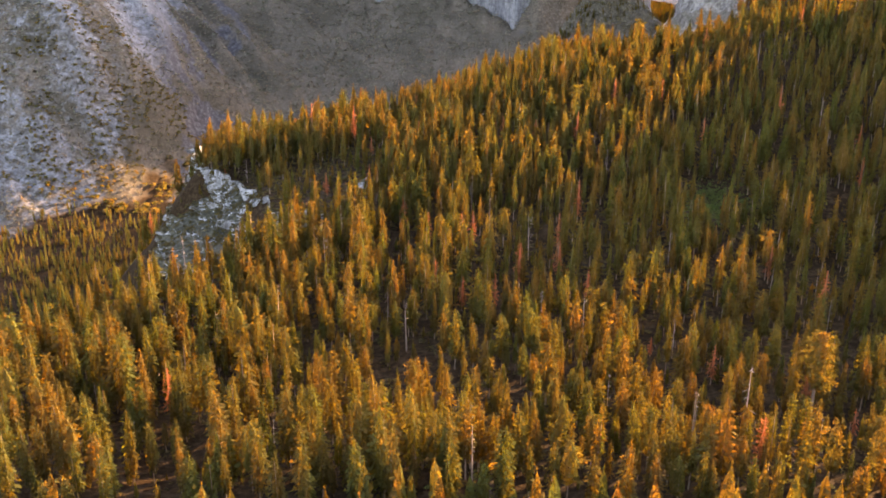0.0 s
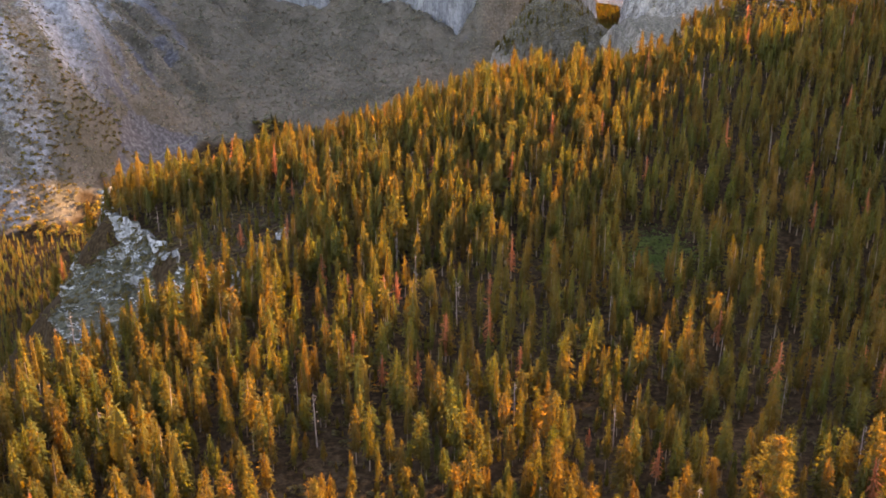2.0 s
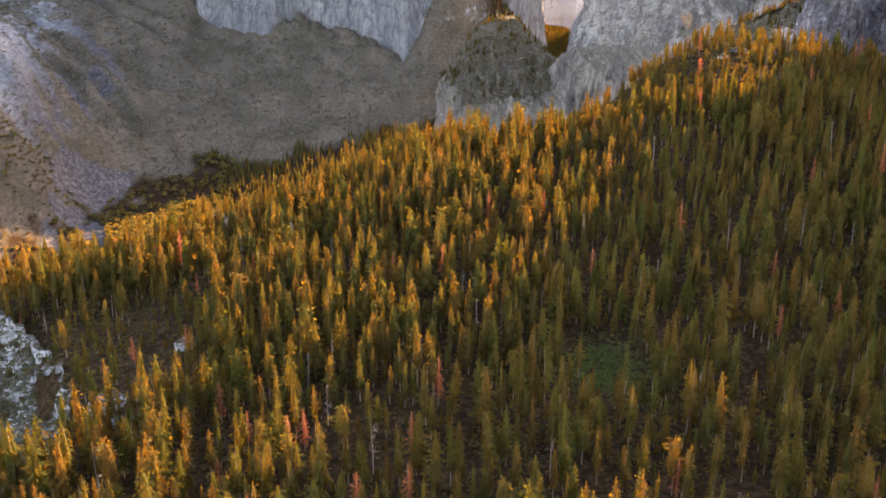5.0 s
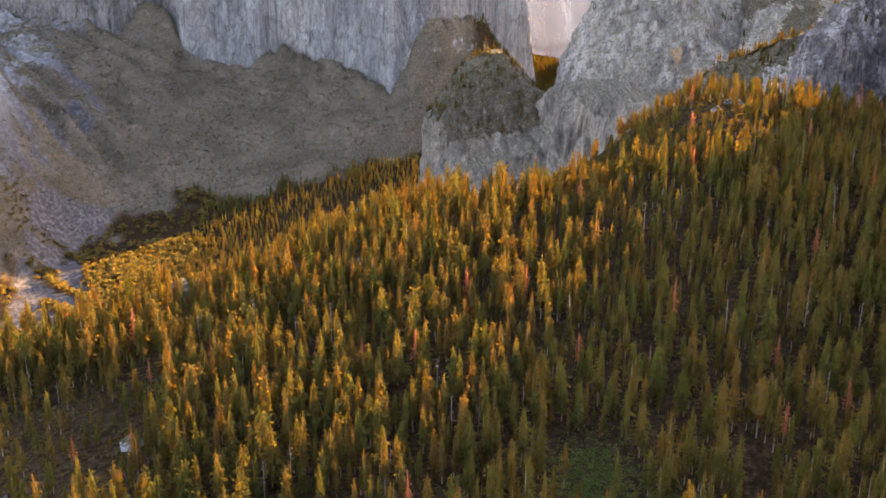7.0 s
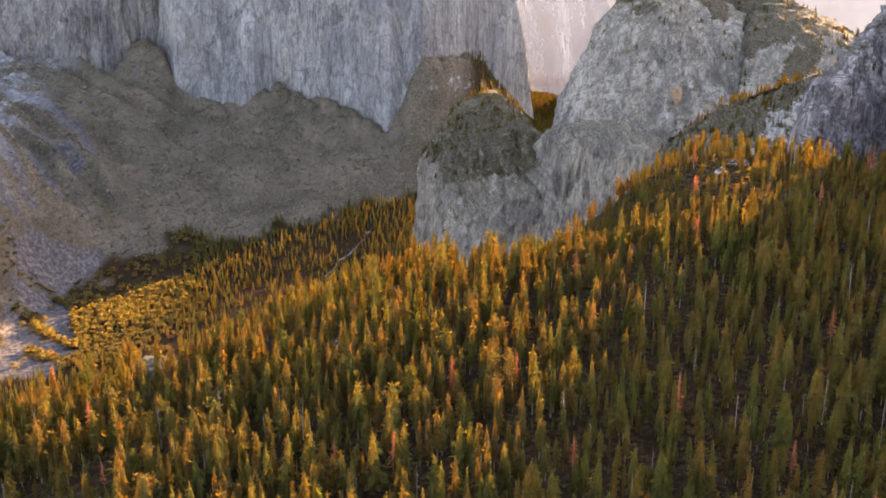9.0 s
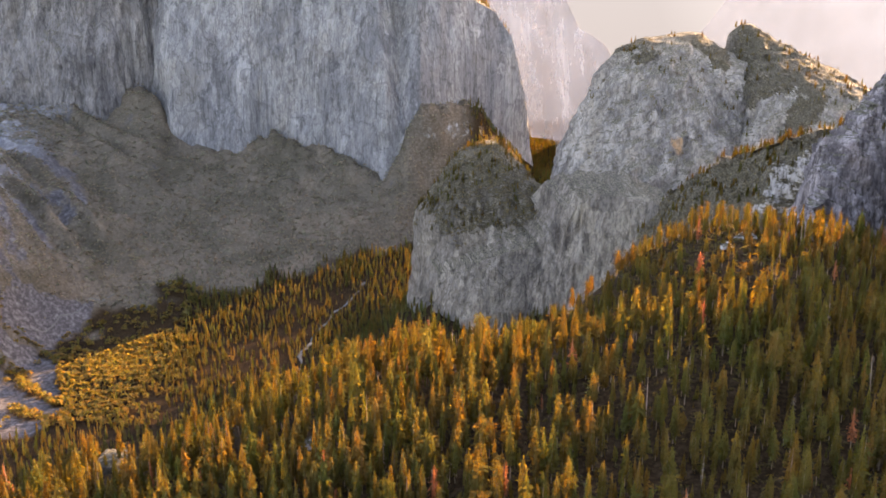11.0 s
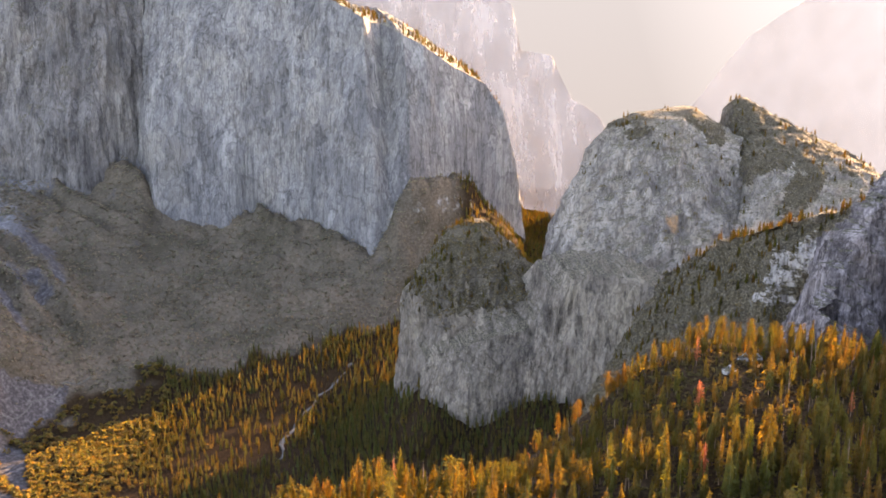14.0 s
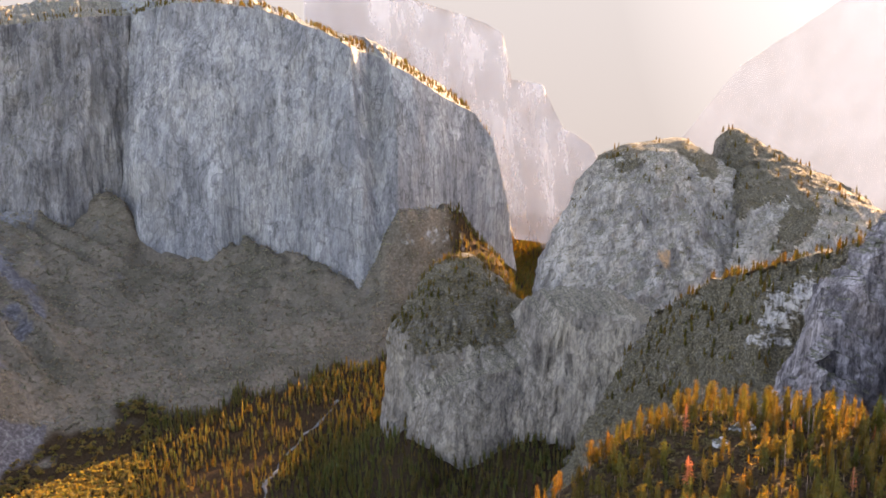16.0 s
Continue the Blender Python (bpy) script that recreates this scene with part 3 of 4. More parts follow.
def rock_wall(name, pairs, mat, label, back=600, rise=0.16, nu=220, nv=110, size=60, amount=14, seed=1, tall=5.0, shoulder=None, calm=None):
    """A cliff spanned between foot and rim points, with a shelving top behind it."""
    key = np.linspace(0, 1, len(pairs))
    at = np.linspace(0, 1, nu)
    foot = np.stack([np.interp(at, key, [a[i] for a, b in pairs]) for i in range(3)], -1)
    rim = np.stack([np.interp(at, key, [b[i] for a, b in pairs]) for i in range(3)], -1)
    k = np.linspace(-0.18, 1, nv)[:, None, None]
    face = foot[None] * (1 - k) + rim[None] * k
    bow = np.sin(np.clip(k, 0, 1) * np.pi)
    along = np.gradient(foot, axis=0)
    nor = np.stack([along[:, 1], -along[:, 0], np.zeros(nu)], -1)
    nor /= np.linalg.norm(nor, axis=1, keepdims=True) + 1e-9
    for _ in range(6):
        nor = (np.roll(nor, 1, 0) + nor + np.roll(nor, -1, 0)) / 3
    face = face + nor[None] * bow * 16
    hush = 1 - calm[2] * ease(foot[:, 0], calm[0], calm[1]) if calm else np.ones(nu)
    face = relief(face, nor[None] * hush[None, :, None] * np.ones((nv, 1, 1)), size, amount, seed, tall)
    top = []
    for j in range(1, 26):
        s = back * (j / 25) ** 1.6
        p = face[-1] + np.array([-0.3, 1, 0]) * s + np.array([0, 0, 1]) * (s * rise - 0.0001 * s * s)
        p[:, 2] += 0.05 * s * fbm(p[:, 0] / 80, p[:, 1] / 80, 0, 3, seed + 5) + min(j, 4) * 1.5 * fbm(p[:, 0] / 18, p[:, 1] / 18, 0, 3, seed + 6)
        if shoulder:
            p[:, 2] += 0.22 * min(s, 150) * ease(p[:, 0], *shoulder[:2]) * (1 - ease(p[:, 0], *shoulder[2:]))
        top.append(p)
    v = np.concatenate([face, np.array(top)])
    LAST[name] = v[nv - 4:nv + 9]
    LAST[name + "_face"] = face
    return in_parts(name, v, ((nv - 1, "cliff_face"), (len(v) - 1, "rim")), (mat, mat), False, False, label, "cliff")


def rock_stack(name, levels, mat, label, cap=None, cap_at=0.6, nu=120, nv=110, size=45, amount=12, seed=1, square=2.2):
    """A free-standing crag: rough ovals (z, west, east, south, north) set one above another."""
    L = np.array(sorted(levels), float)
    t = np.linspace(0, 1, nv)
    zs = L[0, 0] + (L[-1, 0] - L[0, 0]) * (1 - (1 - t) ** 1.5)
    w, e, s, n = (np.interp(zs, L[:, 0], L[:, i]) for i in range(1, 5))
    a = np.linspace(0, 2 * np.pi, nu, endpoint=False)
    ca, sa = np.cos(a), np.sin(a)
    r = (np.abs(ca) ** square + np.abs(sa) ** square) ** (-1 / square)
    x = (w + e)[:, None] / 2 + (e - w)[:, None] / 2 * (r * ca)[None]
    y = (s + n)[:, None] / 2 + (n - s)[:, None] / 2 * (r * sa)[None]
    v = np.stack([x, y, np.broadcast_to(zs[:, None], x.shape)], -1)
    nor = np.stack([ca, sa, np.full(nu, 0.25)], -1)[None] * np.ones((nv, 1, 1))
    fade = np.clip((1 - t) * 6, 0.15, 1)[:, None, None]
    v = relief(v, nor * fade, size, amount, seed)
    v = np.concatenate([v, v[-1:].mean(1, keepdims=True) * np.ones((1, nu, 1)) + np.array([0, 0, 3])])
    LAST[name] = v
    if cap:
        base = np.array([v[..., 0].mean(), v[..., 1].mean(), L[0, 0]])
        ob = new(name)
        ob.location = Vector(base) * UNIT
        f = grid_faces(len(v), nu, True)
        p = v.reshape(-1, 3)
        c = p[f].mean(1)
        # the scrub starts along a ragged line
        high = c[:, 2] + 75 * fbm(c[:, 0] / 110, c[:, 1] / 110, 0.3, 5, seed + 90) > cap_at
        for part_name, pick, m in (("rock_face", ~high, mat), ("summit", high, cap)):
            used, again = np.unique(f[pick], return_inverse=True)
            piece = new(part_name, mesh_of(part_name, p[used] - base, again.reshape(-1, 4), m, False))
            piece.parent = ob
        return tagged(ob, label, "rock")
    ob = new(name, mesh_of(name, v.reshape(-1, 3), grid_faces(len(v), nu, True), mat, False))
    return tagged(ob, label, "rock")


def rock_ridge(name, spine, mat, label, smooth=False, left=260, right=260, fall=(2.2, 1.1), nu=150, nv=80, size=40, amount=10, seed=1):
    """A rocky crest along a spine, falling off steeply to both sides."""
    sp = resample(spine, nu)
    if not smooth:
        sp[:, 2] += 6 * fbm(sp[:, 0] / 45, sp[:, 1] / 45, 0, 4, seed + 30)
    al = np.gradient(sp, axis=0)
    al[:, 2] = 0
    for _ in range(12):
        al = np.concatenate([al[:1], (al[:-2] + al[1:-1] + al[2:]) / 3, al[-1:]])
    al /= np.linalg.norm(al, axis=1, keepdims=True)
    ac = np.stack([-al[:, 1], al[:, 0], np.zeros(nu)], -1)
    q = np.linspace(-1, 1, nv)
    q = np.sign(q) * np.abs(q) ** 1.4
    off = np.where(q > 0, q * left, q * right)
    d = np.abs(off)
    drop = np.where(d < 110, fall[0] * d * d / (d + 14), fall[0] * 110 * 110 / 124 + fall[1] * (d - 110))
    v = sp[:, None] + ac[:, None] * off[None, :, None] - np.array([0, 0, 1]) * drop[None, :, None]
    nor = ac[:, None] * np.sign(off)[None, :, None] * 0.9 + np.array([0, 0, 0.3])
    v = relief(v, nor, size, amount, seed)
    if not smooth:
        v = relief(v, nor, size * 0.25, amount * 0.4, seed + 60, 2.0)
        v = relief(v, nor, size * 0.1, amount * 0.2, seed + 70, 1.5)
    LAST[name] = v
    if not smooth:
        k = nv // 2
        return in_parts(name, v.transpose(1, 0, 2)[:, ::-1], ((k - 4, "flank"), (k + 4, "crest"), (nv - 1, "flank")), (mat, mat, mat), False, False, label, "rock")
    ob = new(name, mesh_of(name, v.reshape(-1, 3), grid_faces(nu, nv), mat, smooth))
    return tagged(ob, label, "rock")


# the great wall across the valley: its west wing, its main face and its east face
rock_wall("granite_cliff_west", [((-1500, 4300, 440), (-1500, 4480, 1010)), ((-1200, 4290, 430), (-1200, 4460, 1020)), ((-925, 4280, 427), (-914, 4450, 1044)), ((-760, 4255, 415), (-760, 4425, 1055)),
          ((-664, 4260, 420), (-628, 4420, 1070)), ((-588, 4330, 506), (-520, 4440, 1072)), ((-500, 4380, 500), (-430, 4510, 1072)), ((-400, 4470, 480), (-330, 4600, 1080))], WING,
          "tall grey granite cliff with dark water streaks, in shade", nu=240, nv=130, seed=4, amount=30, size=75)
rock_wall("granite_cliff", [((-600, 4560, 400), (-540, 4640, 1060)), ((-520, 4330, 400), (-480, 4480, 1068)), ((-455, 4190, 319), (-400, 4420, 1095)), ((-284, 4125, 290), (-300, 4365, 1115)), ((-199, 4100, 292), (-186, 4320, 1114)),
          ((-154, 4140, 339), (-100, 4290, 1102)), ((-41, 4090, 327), (-17, 4250, 1087)), ((51, 4040, 308), (70, 4215, 1058)), ((142, 3970, 275), (160, 4175, 1028)),
          ((262, 3900, 243), (254, 4070, 973)), ((318, 3928, 310), (312, 4170, 949)), ((342, 3950, 412), (350, 4135, 934)), ((388, 3970, 494), (379, 4083, 920)), ((500, 4047, 483), (440, 4087, 890)), ((600, 4114, 438), (548, 4133, 812)), ((692, 4176, 355), (664, 4188, 748)), ((810, 4258, 251), (723, 4193, 663)),
          ((790, 4398, 120), (705, 4313, 560)), ((700, 4900, 60), (680, 4950, 420))], CAP,
          "towering pale granite prow, streaked, its face in shade", nu=370, nv=150, seed=2, amount=17, size=70, shoulder=(120, 330, 560, 700), calm=(290, 350, 0.8))

rock_wall("ridge_cliff", [((-165, 752, 672), (-122, 782, 708)), ((-182, 775, 668), (-130, 812, 711)), ((-206, 815, 662), (-150, 862, 707)), ((-230, 852, 654), (-166, 892, 703)), ((-246, 895, 652), (-186, 935, 701)), ((-256, 945, 649), (-210, 970, 697)),
          ((-262, 992, 644), (-230, 1000, 688)), ((-270, 1040, 634), (-246, 1034, 680)), ((-285, 1085, 604), (-254, 1072, 686)), ((-312, 1125, 564), (-266, 1112, 668))], CRAG,
          "pale broken granite slab below the ridge's edge", back=9, rise=-0.3, nu=230, nv=120, size=20, amount=8, seed=21, tall=0.9)
rock_stack("granite_butte", [(20, 262, 830, 2790, 3300), (248, 300, 790, 2850, 3250), (373, 312, 668, 2900, 3200), (441, 363, 592, 2930, 3150), (506, 415, 535, 2990, 3120), (530, 470, 506, 3040, 3090)], KNOB,
           "wooded dark granite butte with sheer lower walls", TOPS, 330, nu=200, nv=150, seed=11, amount=13, size=36)
rock_stack("granite_dome", [(60, 660, 1500, 2600, 3600), (300, 675, 1440, 2720, 3560), (428, 690, 1380, 2860, 3520), (560, 750, 1290, 2970, 3450), (690, 815, 1190, 3060, 3390), (729, 855, 1140, 3110, 3360),
           (756, 926, 1095, 3160, 3320), (774, 1035, 1078, 3210, 3280)], ROCK, "broad rounded granite dome with rust-stained west face", TOPS, 745, nu=250, nv=140, seed=12, amount=17, size=42)
rock_stack("granite_spire", [(200, 1000, 1800, 2500, 3600), (560, 1110, 1560, 2750, 3480), (655, 1140, 1450, 2900, 3420), (705, 1168, 1372, 3060, 3390), (755, 1190, 1285, 3200, 3350), (790, 1208, 1236, 3270, 3310)], ROCK,
           "pointed granite spire with sunlit wooded edge", TOPS, 620, nu=220, nv=140, seed=13, amount=15, size=38)
rock_wall("granite_lower_wall", [((330, 2870, 60), (345, 2900, 240)), ((392, 2800, 100), (405, 2860, 275)), ((484, 2780, 60), (492, 2850, 304)), ((544, 2760, 50), (578, 2830, 329)), ((616, 2735, 50), (628, 2840, 405)), ((675, 2710, 60), (673, 2800, 451)),
          ((730, 2680, 70), (737, 2760, 462)), ((775, 2640, 110), (795, 2710, 470)), ((830, 2600, 240), (870, 2660, 440))], KNOB,
          "sheer grey granite wall with rust-orange streaks", back=110, rise=0.35, nu=230, nv=130, size=34, amount=11, seed=17)
rock_ridge("granite_rib", [(1500, 2000, 830), (1150, 2080, 780), (974, 2150, 743), (905, 2200, 713), (890, 2300, 676), (881, 2400, 636), (852, 2520, 570), (835, 2620, 515), (845, 2700, 440)], RIB,
           "wooded granite rib with pale bare slabs", left=330, right=420, fall=(1.9, 1.5), seed=14, nu=260, nv=130, amount=15)
rock_ridge("granite_buttress", [(1150, 1870, 1015), (850, 1745, 915), (797, 1720, 883), (767, 1700, 859), (743, 1680, 832), (723, 1660, 800), (676, 1620, 750), (600, 1590, 650), (500, 1570, 500)], BUTT,
           "dark fractured granite buttress with pale veins", left=240, right=240, fall=(2.6, 1.4), seed=15, nu=280, nv=170, amount=14, size=30)


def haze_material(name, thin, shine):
    """Mountains many miles off, pale by haze put in as emission; thin: the share of light let through."""
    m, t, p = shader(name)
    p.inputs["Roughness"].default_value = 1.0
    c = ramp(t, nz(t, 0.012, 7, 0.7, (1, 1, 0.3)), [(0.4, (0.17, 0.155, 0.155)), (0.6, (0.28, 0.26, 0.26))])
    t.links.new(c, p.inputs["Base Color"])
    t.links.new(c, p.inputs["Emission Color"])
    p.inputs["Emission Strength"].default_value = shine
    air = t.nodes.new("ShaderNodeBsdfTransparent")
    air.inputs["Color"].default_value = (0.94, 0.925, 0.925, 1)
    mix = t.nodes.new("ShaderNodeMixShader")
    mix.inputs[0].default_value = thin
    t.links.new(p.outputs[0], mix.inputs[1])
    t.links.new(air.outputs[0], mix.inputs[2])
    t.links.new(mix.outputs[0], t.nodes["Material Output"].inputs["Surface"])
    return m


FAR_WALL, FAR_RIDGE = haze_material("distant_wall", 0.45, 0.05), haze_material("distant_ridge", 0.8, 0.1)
# first spine's tail, raised behind the dome to shade the prow's slope
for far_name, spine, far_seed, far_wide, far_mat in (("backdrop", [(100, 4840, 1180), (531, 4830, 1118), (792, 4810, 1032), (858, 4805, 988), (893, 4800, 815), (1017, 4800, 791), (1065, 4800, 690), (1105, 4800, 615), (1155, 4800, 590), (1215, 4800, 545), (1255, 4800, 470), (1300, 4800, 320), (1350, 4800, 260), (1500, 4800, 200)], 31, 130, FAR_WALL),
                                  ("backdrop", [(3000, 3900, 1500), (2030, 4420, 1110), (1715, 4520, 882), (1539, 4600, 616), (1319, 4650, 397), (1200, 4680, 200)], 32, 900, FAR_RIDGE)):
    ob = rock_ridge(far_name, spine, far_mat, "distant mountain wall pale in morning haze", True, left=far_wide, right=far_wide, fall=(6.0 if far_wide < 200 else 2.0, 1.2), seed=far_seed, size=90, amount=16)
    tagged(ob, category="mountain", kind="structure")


# ---- trees ----
def quads(n):
    return np.arange(4 * n).reshape(n, 4)


def fronds(base, way, length, width, rng, sag=0.25, twist=0.5):
    """Leafy sprays, one folded quad each: from base along way."""
    way = way / (np.linalg.norm(way, axis=1, keepdims=True) + 1e-9)
    side = np.cross(way, np.array([0, 0, 1.0]) + rng.normal(0, twist, way.shape))
    side /= np.linalg.norm(side, axis=1, keepdims=True) + 1e-9
    L, W = length[:, None], width[:, None]
    mid = base + way * L * 0.55
    down = np.array([0, 0, -1.0]) * (L * sag)
    return np.stack([base, mid + side * W + down * 0.6, base + way * L + down, mid - side * W + down * 0.3], 1).reshape(-1, 3)


def stem(height, radius, sides=5, lean=0.0):
    a = np.linspace(0, 2 * np.pi, sides, endpoint=False)
    v = []
    for k, q in ((-0.08, 1.15), (0.3, 0.85), (0.7, 0.5), (1.0, 0.08)):
        v.append(np.stack([np.cos(a) * radius * q + lean * k * height, np.sin(a) * radius * q, np.full(sides, k * height)], -1))
    return np.concatenate(v), grid_faces(4, sides, True)


def heart(start, reach, full, sides=5, core=0.68):
    """The dense middle of a crown: a spindle of closed foliage."""
    a = np.linspace(0, 2 * np.pi, sides, endpoint=False)
    v = []
    for q in (0.0, 0.18, 0.5, 0.8, 1.0):
        r = core * reach * (1 - q) ** full * min(1, 0.3 + 3.5 * q) + 0.004
        v.append(np.stack([np.cos(a + q) * r, np.sin(a + q) * r, np.full(sides, start + (0.96 - start) * q)], -1))
    return np.concatenate(v), grid_faces(5, sides, True)


def fir_crown(seed, whorls=15, per=6, start=0.16, reach=0.15, full=0.8, tuft=True, dense=5, leaf=0.19, core=0.68, inner=0.25, span=0.85):
    """The crown of a narrow fir or cedar, one high, as sprays in tiers."""
    rng = np.random.default_rng(seed)
    base, way, ln, wd = [], [], [], []
    lop = rng.uniform(0, 2 * np.pi)
    for k in range(whorls):
        q = (k + rng.uniform(-0.3, 0.3)) / whorls
        h = start + (0.985 - start) * max(0, q) ** 0.92
        r = reach * (1 - max(0, q)) ** full * min(1, 0.55 + 2.2 * max(0, q)) + 0.012
        for j in range(per):
            if rng.uniform() < 0.1:
                continue
            a = 2 * np.pi * (j + 0.5 * (k % 2) + rng.uniform(-0.3, 0.3)) / per
            rr = r * rng.uniform(0.65, 1.2) * (1 + 0.18 * np.cos(a - lop))
            base.append((inner * rr * np.cos(a), inner * rr * np.sin(a), h))
            way.append((np.cos(a), np.sin(a), rng.uniform(-0.75, 0.0) + 0.7 * max(0, q) ** 3))
            ln.append(span * rr)
            wd.append(rr * leaf * rng.uniform(0.75, 1.25) + 0.004)
    base, way, ln, wd = np.array(base), np.array(way), np.array(ln), np.array(wd)
    v = [fronds(base, way, ln, wd, rng)]
    if tuft:
        tip = base + way * ln[:, None] * 0.55
        w2 = way + rng.normal(0, 0.5, way.shape) + np.array([0, 0, 0.35])
        v.append(fronds(tip, w2, ln * 0.5, wd * 0.55, rng, 0.1, 1.5))
    v.append(fronds(np.array([[0, 0, 0.93]] * 2), np.array([[0.05, 0, 1], [0, 0.05, 1.0]]), np.array([0.08, 0.07]), np.array([0.012, 0.012]), rng, 0.0))
    v = np.concatenate(v)
    hv, hf = heart(start, reach, full, dense, core)
    return np.concatenate([v, hv]), np.concatenate([quads(len(v) // 4), hf + len(v)])


def pine_crown(seed, clumps=16, per=9, low=0.38, reach=0.17, leaf=1.0):
    """The open, clumped crown of an old pine, one high."""
    rng = np.random.default_rng(seed)
    v = []
    for k in range(clumps):
        q = (k + 0.5) / clumps
        h = low + (0.95 - low) * q
        a, r = rng.uniform(0, 2 * np.pi), reach * (0.95 - 0.75 * q**2) * rng.uniform(0.25, 1.0)
        c = np.array([r * np.cos(a), r * np.sin(a), h])
        w = rng.normal(0, 1, (per, 3)) * (1, 1, 0.42) + (0, 0, 0.25)
        s = reach * rng.uniform(0.34, 0.52)
        b = c + w * s * (0.3, 0.3, 0.2)
        v.append(fronds(b, w, np.full(per, s * leaf) * rng.uniform(0.4, 0.8, per), np.full(per, s * 0.15 * leaf), rng, 0.1, 1.2))
        n = 2
        v.append(fronds(np.array([[0, 0, h - 0.05]] * n), np.tile(c - (0, 0, h - 0.05), (n, 1)) + rng.normal(0, 0.01, (n, 3)), np.full(n, np.linalg.norm(c[:2]) + 0.02), np.full(n, 0.012), rng, 0.0))
    v = np.concatenate(v)
    hv, hf = heart(low, 0.75 * reach, 0.4, 6)
    return np.concatenate([v, hv]), np.concatenate([quads(len(v) // 4), hf + len(v)])


def snag_limbs(seed, n=26, reach=0.09):
    """The bare, broken limbs of a dead tree, one high."""
    rng = np.random.default_rng(seed)
    h = rng.uniform(0.3, 0.95, n)
    a = rng.uniform(0, 2 * np.pi, n)
    way = np.stack([np.cos(a), np.sin(a), rng.uniform(-0.5, 0.15, n)], -1)
    ln = reach * (1.1 - h) * rng.uniform(0.5, 1.4, n) + 0.015
    v = fronds(np.stack([0 * h, 0 * h, h], -1), way, ln, np.full(n, 0.006), rng, 0.2)
    return v, quads(n)


def oak_crown(seed, n=26):
    rng = np.random.default_rng(seed)
    w = rng.normal(0, 1, (n, 3))
    w /= np.linalg.norm(w, axis=1, keepdims=True)
    w[:, 2] = np.abs(w[:, 2]) * 0.9 - 0.15
    c = w * (0.34, 0.34, 0.36) + (0, 0, 0.55)
    v = fronds(c - w * 0.2, w + rng.normal(0, 0.6, w.shape), rng.uniform(0.3, 0.5, n), rng.uniform(0.14, 0.24, n), rng, 0.1, 1.5)
    return v, quads(n)


def stand(name, protos, xs, ys, hs, mat, label, category, seed, sink=0.4, widths=(0.85, 1.2), zs=None):
    """Many trees of one look as one mesh."""
    rng = np.random.default_rng(seed)
    zs = (ground_z(xs, ys) if zs is None else zs) - sink
    pick = rng.integers(0, len(protos), len(xs))
    a = rng.uniform(0, 2 * np.pi, len(xs))
    w = hs * rng.uniform(*widths, len(xs))
    lean = rng.normal(0, 0.02, (len(xs), 2))
    V, F, base = [], [], 0
    for k, (pv, pf) in enumerate(protos):
        i = np.where(pick == k)[0]
        if not len(i):
            continue
        c, s = np.cos(a[i])[:, None], np.sin(a[i])[:, None]
        px, py, pz = pv[None, :, 0], pv[None, :, 1], pv[None, :, 2]
        X = (px * c - py * s) * w[i, None] + lean[i, :1] * pz * hs[i, None] + xs[i, None]
        Y = (px * s + py * c) * w[i, None] + lean[i, 1:] * pz * hs[i, None] + ys[i, None]
        Z = pz * hs[i, None] + zs[i, None]
        V.append(np.stack([X, Y, Z], -1).reshape(-1, 3))
        F.append((pf[None] + (np.arange(len(i)) * len(pv))[:, None, None] + base).reshape(-1, 4))
        base += len(pv) * len(i)
    ob = new(name, mesh_of(name, np.concatenate(V), np.concatenate(F), mat, False))
    return tagged(ob, label, category, kind="stuff")


# where trees stand on the ridge
rng = np.random.default_rng(7)
STEP = 9.5
tx, ty = np.meshgrid(np.arange(-430, 720, STEP), np.arange(352, 1475, STEP))
tx = tx.ravel() + rng.uniform(-0.48, 0.48, tx.size) * STEP
ty = ty.ravel() + rng.uniform(-0.48, 0.48, ty.size) * STEP
e_d, _ = to_line(tx, ty, RIDGE_EDGE + RIDGE_EDGE[:1])
e_in = inside(tx, ty, RIDGE_EDGE)
z0 = ground_z(tx, ty)
slope = np.hypot(ground_z(tx + 3, ty) - z0, ground_z(tx, ty + 3) - z0) / 3
thick = 0.72 + 0.3 * fbm(tx / 90, ty / 90, 0, 3, 40)
thick = np.where(slope > 1.35, 0.35, thick)
thick = np.where(slope > 1.9, 0.05, thick)
hollow = (tx < -55) & (ty > 770) & (ty < 975) & e_in
thick = np.where(hollow, thick * 0.34, thick)
thick = np.where((tx < -110) & (ty > 735) & (ty < 1090) & ~e_in, 0, thick)
ahead, aside = (1150 - ty) * 0.98 + (tx + 67) * 0.19, (tx + 67) * 0.98 - (1150 - ty) * 0.19
thick = np.where((np.abs(aside) < 15) & (ahead > 4) & (ahead < 62), 0.0, thick)
thick = np.where(np.hypot(tx - 203, (ty - 765) * 0.7) < 27, 0.03, thick)
thick = np.where((ty > 1150) & (tx > 250), thick + 0.15, thick)
thick = np.where((ty > 1190) & (tx > 350) & (tx < 520), 0.6, thick)
thick = np.where((ty > 1150) & (tx > 470) & (slope < 2.2), 1.0, thick)
thick = np.where(np.hypot(tx - 425, (ty - 1258) * 0.8) < 25, 0.14, thick)
thick = np.where((np.abs(tx - 176) < 13) & (ty > 405) & (ty < 462), 0.1, thick)
keep = (tx < 0.56 * ty + 70) & (e_in | (e_d < 120)) & (rng.uniform(0, 1, tx.size) < thick)
tx, ty = tx[keep], ty[keep]
kind = rng.uniform(0, 1, tx.size)
th = np.clip(rng.normal(28.5, 8.0, tx.size), 8, 46) * (1 + 0.15 * fbm(tx / 130, ty / 130, 0, 2, 44))
crest = (ty > 1150) & (tx > 250)
